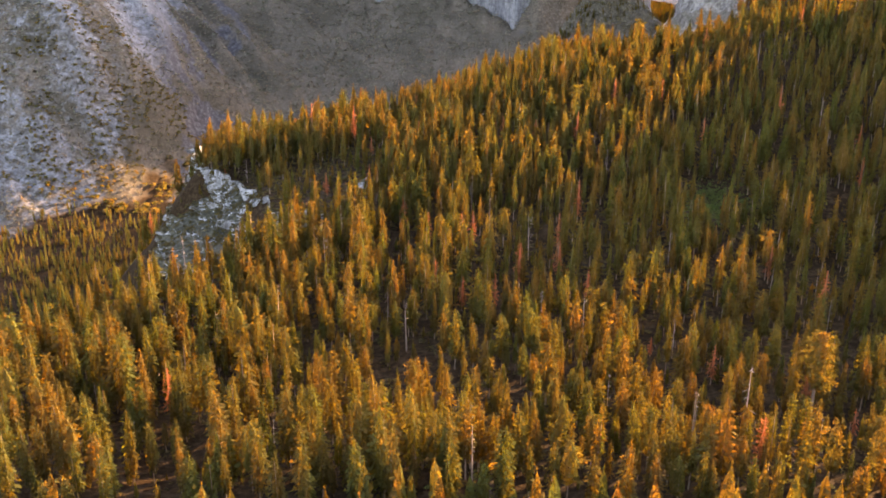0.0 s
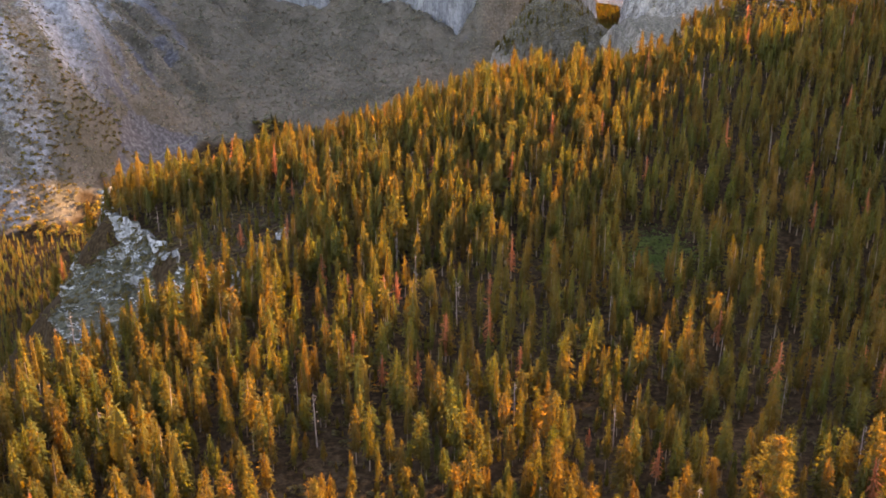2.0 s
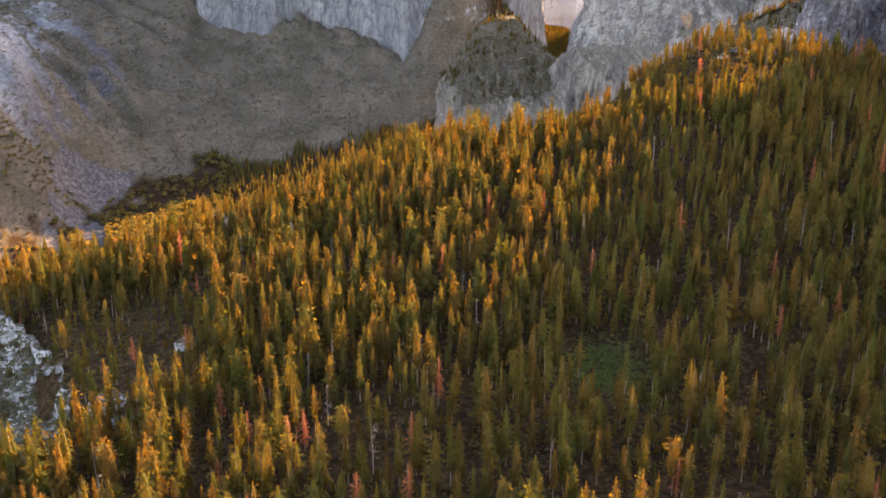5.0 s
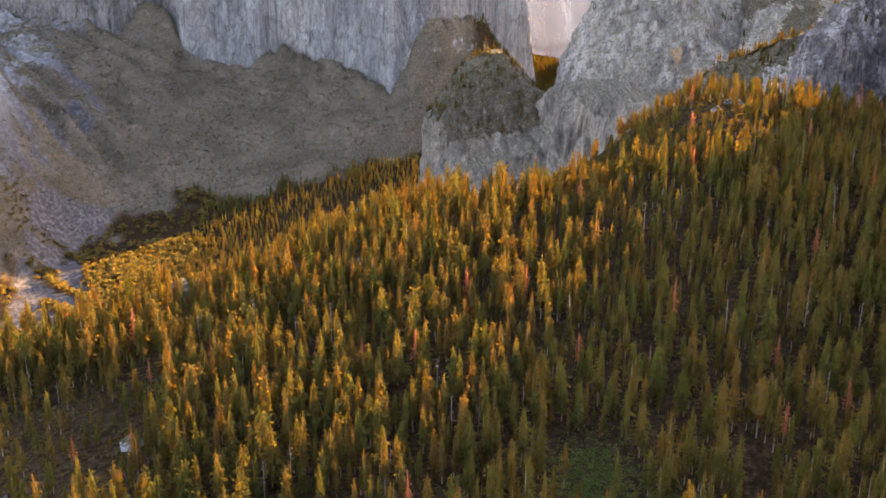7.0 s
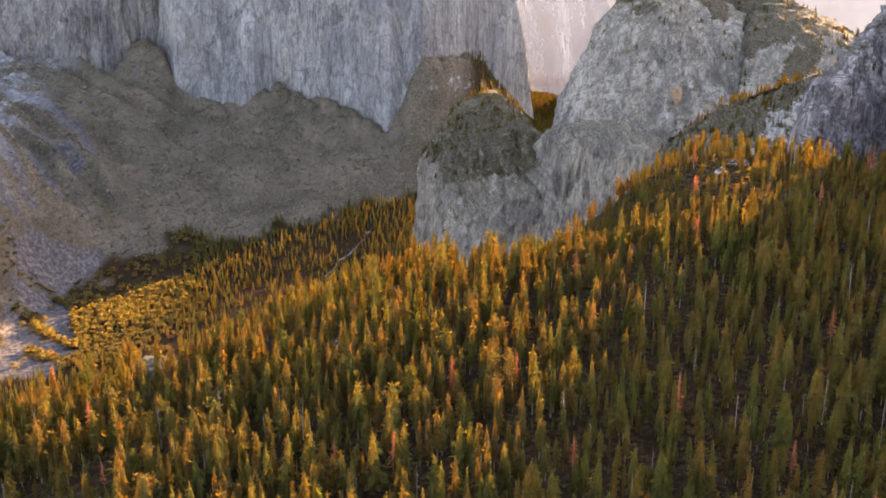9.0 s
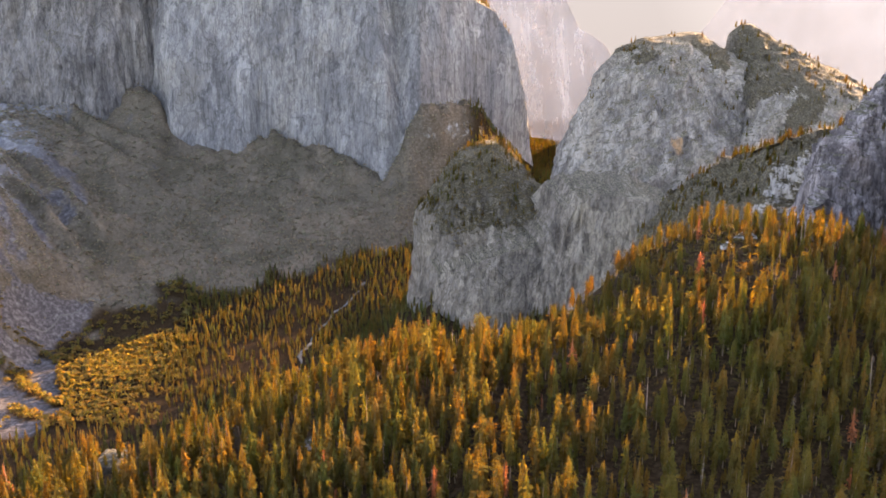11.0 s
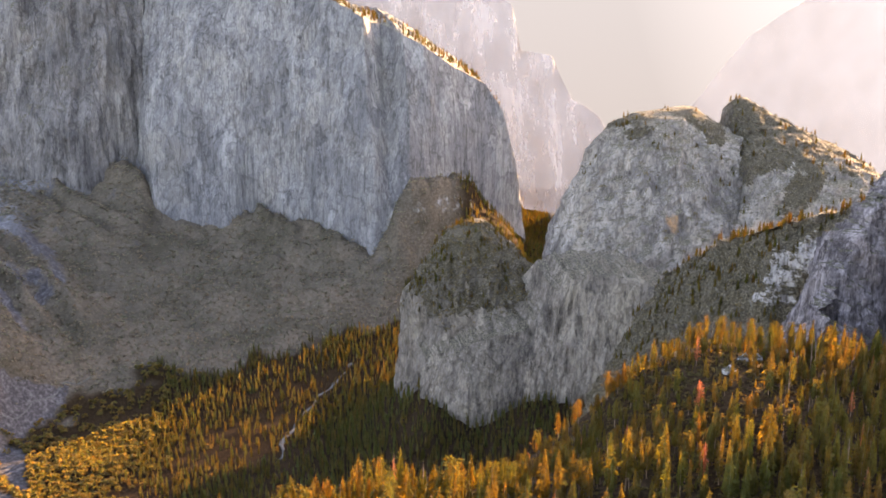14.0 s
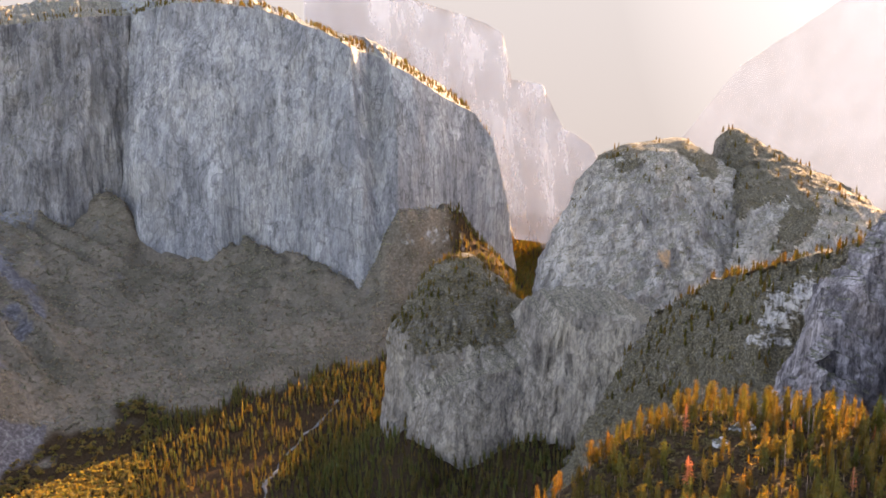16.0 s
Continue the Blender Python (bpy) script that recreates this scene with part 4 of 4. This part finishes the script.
th = np.where(crest, th * np.where(tx < 510, 0.7, 0.8), th)
th = np.where((e_d[keep] < 50) & (ty > 1100) & (tx < 300) & (tx > -80), th * 0.76, th)
th = np.where((ty > 980) & (tx < -60), th * 1.12, th)
th = np.where(hollow[keep], th * 0.8, th)
is_snag, is_rust = kind < 0.035, (kind >= 0.035) & (kind < 0.055)
is_pine = (kind >= 0.055) & (kind < np.where(crest & (tx < 510), 0.6, 0.12))
is_fir = ~(is_snag | is_rust | is_pine)

single = ((tx > -60) & (tx < 185) & (ty > 398) & (ty < 486)) | ((tx > 375) & (tx < 500) & (ty > 1240) & (ty < 1325))
rest = ~single
near = ty < 800
close_firs = [fir_crown(110 + k, 25, 9, 0.1 + 0.06 * (k % 4), 0.115 + 0.014 * (k % 5), 0.4 + 0.1 * (k % 3), False, leaf=0.13, core=0.55, inner=0.42, span=0.55) for k in range(14)]
firs = [fir_crown(100 + k, 15, 5, 0.1 + 0.05 * (k % 4), 0.11 + 0.015 * (k % 5), 0.42 + 0.12 * (k % 3), leaf=0.15, core=0.55) for k in range(12)]
far_firs = [fir_crown(130 + k, 12, 5, 0.08 + 0.05 * (k % 4), 0.12 + 0.016 * (k % 5), 0.42 + 0.12 * (k % 3), False, 4, 0.24) for k in range(12)]
pines = [pine_crown(200 + k, 13, 14, 0.22 + 0.05 * (k % 3), 0.2 + 0.03 * (k % 3)) for k in range(6)]
rusts = [fir_crown(300 + k, 15, 6, 0.2, 0.13, 0.6, leaf=0.12, core=0.3) for k in range(3)]
limbs = [snag_limbs(400 + k) for k in range(4)]
for sort, pick, n_seed in ((close_firs, is_fir & rest & (ty < 590), 21), (firs, is_fir & rest & near & (ty >= 590), 1), (far_firs, is_fir & rest & ~near, 9)):
    stand("fir_forest", sort, tx[pick], ty[pick], th[pick], FIR, "dense olive-green conifer forest with sunlit tips", "forest", n_seed, widths=(0.8, 1.15))
stand("pine_forest", pines, tx[is_pine & rest], ty[is_pine & rest], th[is_pine & rest], PINE, "scattered clumpy pines golden in low sun", "forest", 2)
stand("dead_conifers", rusts, tx[is_rust & rest], ty[is_rust & rest], th[is_rust & rest] * 0.85, RUST, "dead conifers with rust-red needles among the green", "dead trees", 3)
stand("bare_snags", limbs, tx[is_snag & rest], ty[is_snag & rest], th[is_snag & rest] * 0.85, SNAG, "bare grey snags standing among living conifers", "dead trees", 4)
stand("snag_trunks", [stem(1.0, 0.011, 4)], tx[is_snag & rest], ty[is_snag & rest], th[is_snag & rest] * 0.85, SNAG, "bare grey trunks of standing dead trees", "dead trees", 4)
live = rest & ~is_snag
# the forest goes on under the camera's way
bx, by = np.meshgrid(np.arange(-240, 560, 14.0), np.arange(-260, 352, 14.0))
bx = bx.ravel() + rng.uniform(-6, 6, bx.size)
by = by.ravel() + rng.uniform(-6, 6, by.size)
stand("fir_forest", [fir_crown(170 + k, 4, 4, 0.05, 0.19, 0.5, False, 3, 0.4) for k in range(4)], bx, by, rng.uniform(14, 38, bx.size), FIR, "dense olive-green conifer forest on the ridge", "forest", 15)
# and over the rest of the ridge
o_rng = np.random.default_rng(17)
ox, oy = np.meshgrid(np.arange(-330, 1300, 13.0), np.arange(-260, 1500, 13.0))
ox, oy = ox.ravel() + o_rng.uniform(-6, 6, ox.size), oy.ravel() + o_rng.uniform(-6, 6, oy.size)
o_keep = ((ox > 0.56 * oy + 76) & (ox > np.where(oy < 360, 566, 0)) & inside(ox, oy, RIDGE_EDGE)) | ((ox < -246) & (oy < 345))
ox, oy = ox[o_keep], oy[o_keep]
stand("fir_forest", [fir_crown(180 + k, 5, 4, 0.05, 0.17, 0.5, False, 3, 0.4) for k in range(4)], ox, oy, o_rng.uniform(12, 28, ox.size), FIR, "dense olive-green conifer forest over the ridge's shoulder", "forest", 18)
stand("forest_trunks", [stem(0.95, 0.012, 3)], tx[live], ty[live], th[live] * 0.95, BARK, "brown trunks under the conifer crowns", "trunks", 5)


def bush(seed, n=11):
    """A low rounded shrub, one high."""
    rng = np.random.default_rng(seed)
    w = rng.normal(0, 1, (n, 3))
    w /= np.linalg.norm(w, axis=1, keepdims=True)
    w[:, 2] = np.abs(w[:, 2])
    v = fronds(w * (0.3, 0.3, 0.25), w + rng.normal(0, 0.5, w.shape), rng.uniform(0.5, 0.8, n), rng.uniform(0.25, 0.42, n), rng, 0.1, 1.5)
    return v, quads(n)


# young trees and shrubs under the tall ones
ux, uy = np.meshgrid(np.arange(-300, 700, 9.0), np.arange(380, 1400, 9.0))
ux = ux.ravel() + rng.uniform(-4.4, 4.4, ux.size)
uy = uy.ravel() + rng.uniform(-4.4, 4.4, uy.size)
u_d, _ = to_line(ux, uy, RIDGE_EDGE + RIDGE_EDGE[:1])
glade = np.hypot(ux - 203, (uy - 765) * 0.7) < 27
uk = (ux < 0.56 * uy + 60) & (inside(ux, uy, RIDGE_EDGE) | (u_d < 25)) & ~glade & (rng.uniform(0, 1, ux.size) < 0.5)
ux, uy = ux[uk], uy[uk]
shrub = rng.uniform(0, 1, ux.size) < np.where((ux < -50) & (uy > 740), 0.7, 0.35)
n_extra = 1500
ex = np.concatenate([rng.uniform(-230, -30, n_extra), rng.uniform(365, 510, 700), rng.uniform(-200, 640, 5000)])
ey = np.concatenate([rng.uniform(745, 1120, n_extra), rng.uniform(1225, 1335, 700), rng.uniform(390, 1330, 5000)])
e_ok = inside(ex, ey, RIDGE_EDGE) & (ex < 0.56 * ey + 60) & (np.hypot(ex - 203, (ey - 765) * 0.7) > 27)
ux, uy, shrub = np.r_[ux, ex[e_ok]], np.r_[uy, ey[e_ok]], np.r_[shrub, rng.uniform(0, 1, e_ok.sum()) < 0.9]
young = [fir_crown(150 + k, 5, 4, 0.02, 0.2, 0.7, False, 4, 0.3) for k in range(5)]
shrubs = [bush(160 + k) for k in range(5)]
stand("young_firs", young, ux[~shrub], uy[~shrub], rng.uniform(4, 13, (~shrub).sum()), FIR, "young dark firs filling the gaps of the forest", "undergrowth", 10)
stand("shrubs", shrubs, ux[shrub], uy[shrub], rng.uniform(1.2, 3.2, shrub.sum()), SHRUB, "low dark brown-green brush on the forest floor", "undergrowth", 11, 0.2, (1.2, 2.0))
mx, my = rng.normal(203, 13, 1600), rng.normal(765, 19, 1600)
stand("meadow_grass", [bush(170 + k, 7) for k in range(3)], mx, my, rng.uniform(0.5, 1.1, 1600), GRASS, "green grass of a small forest glade", "grass", 12, 0.1, (2.0, 3.5))


def part(name, v, f, mat, parent, smooth=False):
    """One mesh under a thing; v as shares of the tree's height."""
    ob = new(name, mesh_of(name, np.asarray(v) / UNIT, f, mat, smooth))
    ob.parent = parent
    return ob


def tree(name, crown, crown_mat, wood, label, group, crown_name="crown", thick=0.012):
    """A tree one high: an empty at its foot, a trunk and a crown."""
    ob = tagged(new(name), label, "tree", group)
    part("trunk", *stem(0.96, thick, 6), wood, ob, True)
    if crown:
        part(crown_name, *crown, crown_mat, ob)
    return ob


def put_tree(proto, x, y, h, turn, wide=1.0):
    z = float(ground_z(x, y)) - 0.3
    m = Matrix.Translation((x * UNIT, y * UNIT, z * UNIT)) @ Matrix.Rotation(turn, 4, "Z") @ Matrix.Diagonal((h * wide * UNIT, h * wide * UNIT, h * UNIT, 1))
    return copy_thing(proto, m)


TREES = {
    "fir": [tree("fir_tree", fir_crown(700 + k, 26, 9, 0.08 + 0.04 * k, 0.125 + 0.013 * k, 0.5 + 0.1 * (k % 3), leaf=0.09), FIR, BARK, "narrow dark-green fir standing close among others", "firs on the ridge") for k in range(5)],
    "pine": [tree("pine_tree", pine_crown(720 + k, 34, 64, 0.24, 0.19, 0.5), PINE, BARK, "open-crowned pine, golden where the sun catches it", "pines on the ridge") for k in range(3)],
    "rust": [tree("dead_fir", fir_crown(740, 18, 7, 0.18, 0.14, 0.6, leaf=0.11, core=0.3), RUST, SNAG, "dead fir with rust-red needles still on", "dead firs on the ridge")],
    "snag": [tree("snag", None, SNAG, SNAG, "bare grey standing dead tree with broken limbs", "snags on the ridge")],
}
for k in range(12):
    part("limb", *snag_limbs(760 + k, 1, 0.13), SNAG, TREES["snag"][0])
for x, y, h, a_pine, a_rust, a_snag, turn, wide in zip(tx[single], ty[single], th[single], is_pine[single], is_rust[single], is_snag[single], rng.uniform(0, 6.28, single.sum()), rng.uniform(0.8, 1.1, single.sum())):
    sort = TREES["pine" if a_pine else "rust" if a_rust else "snag" if a_snag else "fir"]
    put_tree(sort[int(turn * 1000) % len(sort)], float(x), float(y), float(h), float(turn), float(wide))
# trees that stand out by themselves: where they stand and how high
big_pine = tree("pine_tree", pine_crown(781, 38, 80, 0.42, 0.19, 0.5), PINE, BARK, "large old pine with spreading golden crown", "pines on the ridge", thick=0.016)
for proto, x, y, h, wide in ((big_pine, 177, 447, 52, 1.0), (big_pine, 131, 952, 40, 0.9), (TREES["rust"][0], 401, 1223, 27, 1.25), (TREES["rust"][0], 94, 1009, 33, 1.0), (TREES["rust"][0], 51, 637, 33, 1.0),
                             (TREES["snag"][0], 305, 1035, 37, 1.2), (TREES["fir"][1], 51, 1238, 40, 1.1), (TREES["fir"][0], 317, 1246, 30, 1.0), (TREES["rust"][0], -150, 1085, 33, 1.0), (TREES["rust"][0], -118, 1010, 30, 1.0)):
    put_tree(proto, x, y, h, x * 0.37, wide)
for k, proto in enumerate([p for sort in TREES.values() for p in sort] + [big_pine]):
    x, y, h = -55 + 24 * k, 392, 29 + 2 * (k % 4)
    proto.matrix_basis = Matrix.Translation((x * UNIT, y * UNIT, (float(ground_z(x, y)) - 0.3) * UNIT)) @ Matrix.Scale(h * UNIT, 4)

# trees of the valley floor and of the flank below the ridge
RIVER = [(-5, 2880), (8, 3010), (32, 3110), (64, 3190), (112, 3290), (180, 3420)]
vx, vy = np.meshgrid(np.arange(-1250, 1000, 11), np.arange(1500, 4500, 11))
vx = vx.ravel() + rng.uniform(-7, 7, vx.size)
vy = vy.ravel() + rng.uniform(-7, 7, vy.size)
f_d, f_s = to_line(vx, vy, VALLEY_FOOT)
up_n = np.where(f_s > 0, f_d, -f_d)
on_floor = up_n < 25 + 70 * fbm(vx / 90, vy / 90, 0, 3, 61)
cover = slanted(vx, vy)
vd = np.where(on_floor, np.where(vy > 2720, 0.62, 0.5) + 0.4 * fbm(vx / 160, vy / 160, 0, 3, 60), np.where(cover > 0.5, 0.85, 0.03))
vd = np.where((vx > 250 + 0.25 * (vy - 2700)) & (vy < 3150), 0.6, vd)
vd = np.where((vx < -590) & (vy < 3120) & (vy > 2500) & ~on_floor, np.maximum(vd, 0.72), vd)
vd = np.where((0.743 * vy - 0.669 * vx > 2590) & (vx < -330) & on_floor, vd * 0.3, vd)
fan = on_fan(vx, vy)
row = inside(vx, vy, FAN) & (fan < 0.5)
vd = np.where(row, 0.9, np.where(fan > 0.5, 0.025, vd))
vd = np.where((vy > 4120) & (vx < 320) & (vx > -450), 0, vd)
vk = (rng.uniform(0, 1, vx.size) < vd) & ((vx < 0.12 * (vy - 2500)) | (vy > 2500)) & ((vx < -150) | (vy > 2650)) & ((vx < 620) | (vy > 3880)) & ~((vx > 330) & (vy > 2850) & (vy < 3550))
vk |= (vx > 560) & (vy > 3850) & (rng.uniform(0, 1, vx.size) < 0.7)
vk |= (vx > 300) & (vx < 860) & (vy > 2250) & (vy < 2760) & (rng.uniform(0, 1, vx.size) < 0.6)
vk &= to_line(vx, vy, RIVER)[0] > 5 + 6 * fbm(vx / 40, vy / 40, 0, 2, 68)
vx, vy, v_up, on_floor, row = vx[vk], vy[vk], up_n[vk], on_floor[vk], row[vk]
west = on_floor & (vx < -330 + rng.normal(0, 60, vx.size)) & (vy > 2600)
west |= ~on_floor & (vx < -470) & (v_up < 420) & (vy < 3080) & (vy > 2600) & (fbm(vx / 70, vy / 70, 0, 3, 67) > 0.0)
west |= row
behind = (vx > 290) & (vx < 560) & (vy > 3750) & (vy < 4350)
behind |= (vx > -700) & (vx < -440) & (vy > 4020)
gap = (vx >= 560) & (vy > 3850)
firs_v = (on_floor | gap) & ~west & ~behind
slope_w = ~on_floor & ~west & ~gap & (vy > 2300) | behind
slope_c = slope_w & (rng.uniform(0, 1, vx.size) < np.where(vx < -450, 0.05, 0.14) + 0.45 * np.exp(-np.maximum(v_up, 0) / 80))
slope_w &= ~slope_c
oaks = [oak_crown(500 + k, 18) for k in range(5)]
fars = [fir_crown(600 + k, 4, 4, 0.04, 0.2, 0.6, False, 3, 0.36) for k in range(6)]
stand("valley_oaks", oaks, vx[west], vy[west], rng.uniform(12, 19, west.sum()) * np.where(on_floor[west], 1.0, 0.6), OAK, "rounded golden oaks on the valley floor", "forest", 6, widths=(1.0, 1.5))
stand("valley_conifers", fars, vx[firs_v], vy[firs_v], rng.uniform(15, 36, firs_v.sum()), VALLEY_FIR, "tall valley-floor conifers catching low sun", "forest", 8, widths=(0.7, 1.15))
lx, ly = np.meshgrid(np.arange(820, 1500, 17), np.arange(4500, 6200, 17))
lx, ly = lx.ravel() + rng.uniform(-8, 8, lx.size), ly.ravel() + rng.uniform(-8, 8, ly.size)
stand("upper_valley_conifers", fars, lx, ly, rng.uniform(18, 34, lx.size), FIR, "distant conifers where the valley bends away", "forest", 16, widths=(1.2, 1.8))
stand("slope_conifers", [fir_crown(630 + k, 3, 3, 0.02, 0.22, 0.6, False, 3, 0.45) for k in range(5)], vx[slope_c], vy[slope_c], rng.uniform(6, 13, slope_c.sum()), SLOPE_BRUSH, "dark conifers scattered over the shaded slope", "forest", 14, 0.5, (1.2, 1.8))
stand("slope_woods", [bush(620 + k, 9) for k in range(6)], vx[slope_w], vy[slope_w], rng.uniform(3, 7, slope_w.sum()), SLOPE_BRUSH, "shaded oak and fir brush on the slope under the cliffs", "forest", 13, 0.5, (1.5, 2.4))


def ribbon(name, pts, width, mat, label, category, lift=1.5, wiggle=0.0, vary=0.35):
    """A strip laid on the ground along some points."""
    p = resample([(x, y, 0) for x, y in pts], 60)
    p[1:-1, 0] += wiggle * fbm(p[1:-1, 1] / 45, p[1:-1, 0] / 45, 0, 3, 91)
    al = np.gradient(p, axis=0)
    al /= np.linalg.norm(al, axis=1, keepdims=True)
    ac = np.stack([-al[:, 1], al[:, 0], 0 * al[:, 0]], -1)
    w = width * (1 + vary * fbm(p[:, 0] / 30, p[:, 1] / 30, 0, 3, 90))
    rows = []
    for q in (-1, -0.6, 0, 0.6, 1):
        r = p + ac * (q * w / 2)[:, None]
        r[:, 2] = ground_z(r[:, 0], r[:, 1]) + (lift if abs(q) < 1 else -2.0)
        rows.append(r)
    ob = new(name, mesh_of(name, np.stack(rows, 1).reshape(-1, 3), grid_faces(60, 5), mat))
    return tagged(ob, label, category, kind="structure")


GRAVEL = plain("pale_gravel", (0.024, 0.022, 0.02), (0.085, 0.079, 0.074), 0.16)
ribbon("road", [(-690, 3090), (-660, 3120), (-635, 3190), (-600, 3235), (-580, 3290), (-545, 3300), (-520, 3330)], 2.6, GRAVEL, "pale road cut across the talus slope", "road")
ribbon("river_bed", RIVER, 9, GRAVEL, "pale boulder-strewn river bed in the valley", "river bed", 1.0, 8.0, 1.2)
rock_stack("rock_crag", [(650, -92, -42, 1128, 1180), (684, -86, -48, 1134, 1178), (695, -82, -52, 1140, 1176), (703, -78, -56, 1146, 1172)], WING, "dark weathered crag at the edge of the ridge", nu=90, nv=60, size=11, amount=7, seed=81, square=3.4)
for x, y, w, h, seed in ((458, 1283, 7, 3, 82), (470, 1290, 6, 3, 83), (438, 1262, 7, 3, 84), (-62, 860, 8, 6, 88), (-45, 905, 7, 5, 89), (-100, 792, 13, 9, 85), (-88, 770, 9, 7, 86), (85, 1080, 9, 5, 87)):
    z = float(ground_z(x, y))
    rock_stack("rock_outcrop", [(z - 6, x - w, x + w, y - w * 0.8, y + w * 0.8), (z + 0.6 * h, x - 0.85 * w, x + 0.8 * w, y - 0.7 * w, y + 0.6 * w), (z + h, x - 0.4 * w, x + 0.5 * w, y - 0.4 * w, y + 0.3 * w)], CRAG,
               "weathered granite outcrop among the trees", nu=28, nv=14, size=6, amount=1.5, seed=seed)


def on_rock(rock, count, low, steep, seed):
    """Places on a rock that are above low and not too steep, for trees."""
    rng = np.random.default_rng(seed)
    v = LAST[rock]
    du, dv = np.gradient(v, axis=0), np.gradient(v, axis=1)
    n = np.cross(du, dv)
    nz_ = np.abs(n[..., 2]) / (np.linalg.norm(n, axis=-1) + 1e-9)
    area = np.linalg.norm(n, axis=-1)
    p = v.reshape(-1, 3)
    w = np.where((nz_.ravel() > steep) & (p[:, 2] > low), area.ravel(), 0)
    i = rng.choice(len(p), count, p=w / w.sum())
    q = p[i] + rng.normal(0, 2.0, (count, 3)) * (1, 1, 0)
    return q[:, 0], q[:, 1], q[:, 2]


for rock, count, low, steep, seed, tall, thin in (("granite_butte", 650, 330, 0.36, 71, 14, -0.3), ("granite_dome", 240, 600, 0.4, 72, 12, 0.05), ("granite_spire", 420, 500, 0.42, 73, 15, -0.1), ("granite_rib", 2600, 330, 0.3, 74, 15, -0.35),
                                                 ("granite_buttress", 60, 600, 0.5, 75, 13, 0.0), ("granite_cliff", 800, 500, 0.5, 76, 16, -0.2), ("granite_cliff_west", 300, 900, 0.5, 77, 15, -0.1)):
    rx, ry, rz = on_rock(rock, count, low, steep, seed)
    patch = fbm(rx / 45, ry / 45, rz / 45, 3, seed) > thin
    rx, ry, rz = rx[patch], ry[patch], rz[patch]
    stand("ledge_trees", fars, rx, ry, np.random.default_rng(seed).uniform(0.5, 1.5, len(rx)) * tall, FIR, "small conifers clinging to granite ledges", "trees", seed, 1.0, (1.0, 1.6), rz)
# tall trees along the crest of the rib
c_rng = np.random.default_rng(79)
crest_line = LAST["granite_rib"][40:230, 61:70].reshape(-1, 3)[c_rng.integers(0, 190 * 9, 190)]
clump = fbm(crest_line[:, 0] / 30, crest_line[:, 1] / 30, 0, 3, 80) > -0.25
crest_line = crest_line[clump]
stand("crest_trees", fars, crest_line[:, 0], crest_line[:, 1], c_rng.uniform(7, 24, len(crest_line)), FIR, "sunlit conifers along the crest of the granite rib", "trees", 79, 1.0, (0.9, 1.5), crest_line[:, 2])
for rock, count, low, steep, seed in (("granite_rib", 3000, 250, 0.15, 91), ("ridge_cliff_face", 1500, 500, 0.1, 95), ("granite_butte", 2400, 300, 0.2, 92), ("granite_dome", 700, 400, 0.36, 93), ("granite_spire", 800, 420, 0.3, 94)):
    rx, ry, rz = on_rock(rock, count, low, steep, seed)
    patch = fbm(rx / 60, ry / 60, rz / 60, 3, seed) > -0.1
    rx, ry, rz = rx[patch], ry[patch], rz[patch]
    dark = rock == "ridge_cliff_face"
    stand("ledge_brush", [bush(640 + k, 9) for k in range(6)], rx, ry, np.random.default_rng(seed).uniform(1.5, 4, len(rx)) * (1 if dark else 1.7), SHRUB if dark else BRUSH, "low brush rooted on the ledges of the rock", "brush", seed, 0.8, (0.9, 1.6), rz)
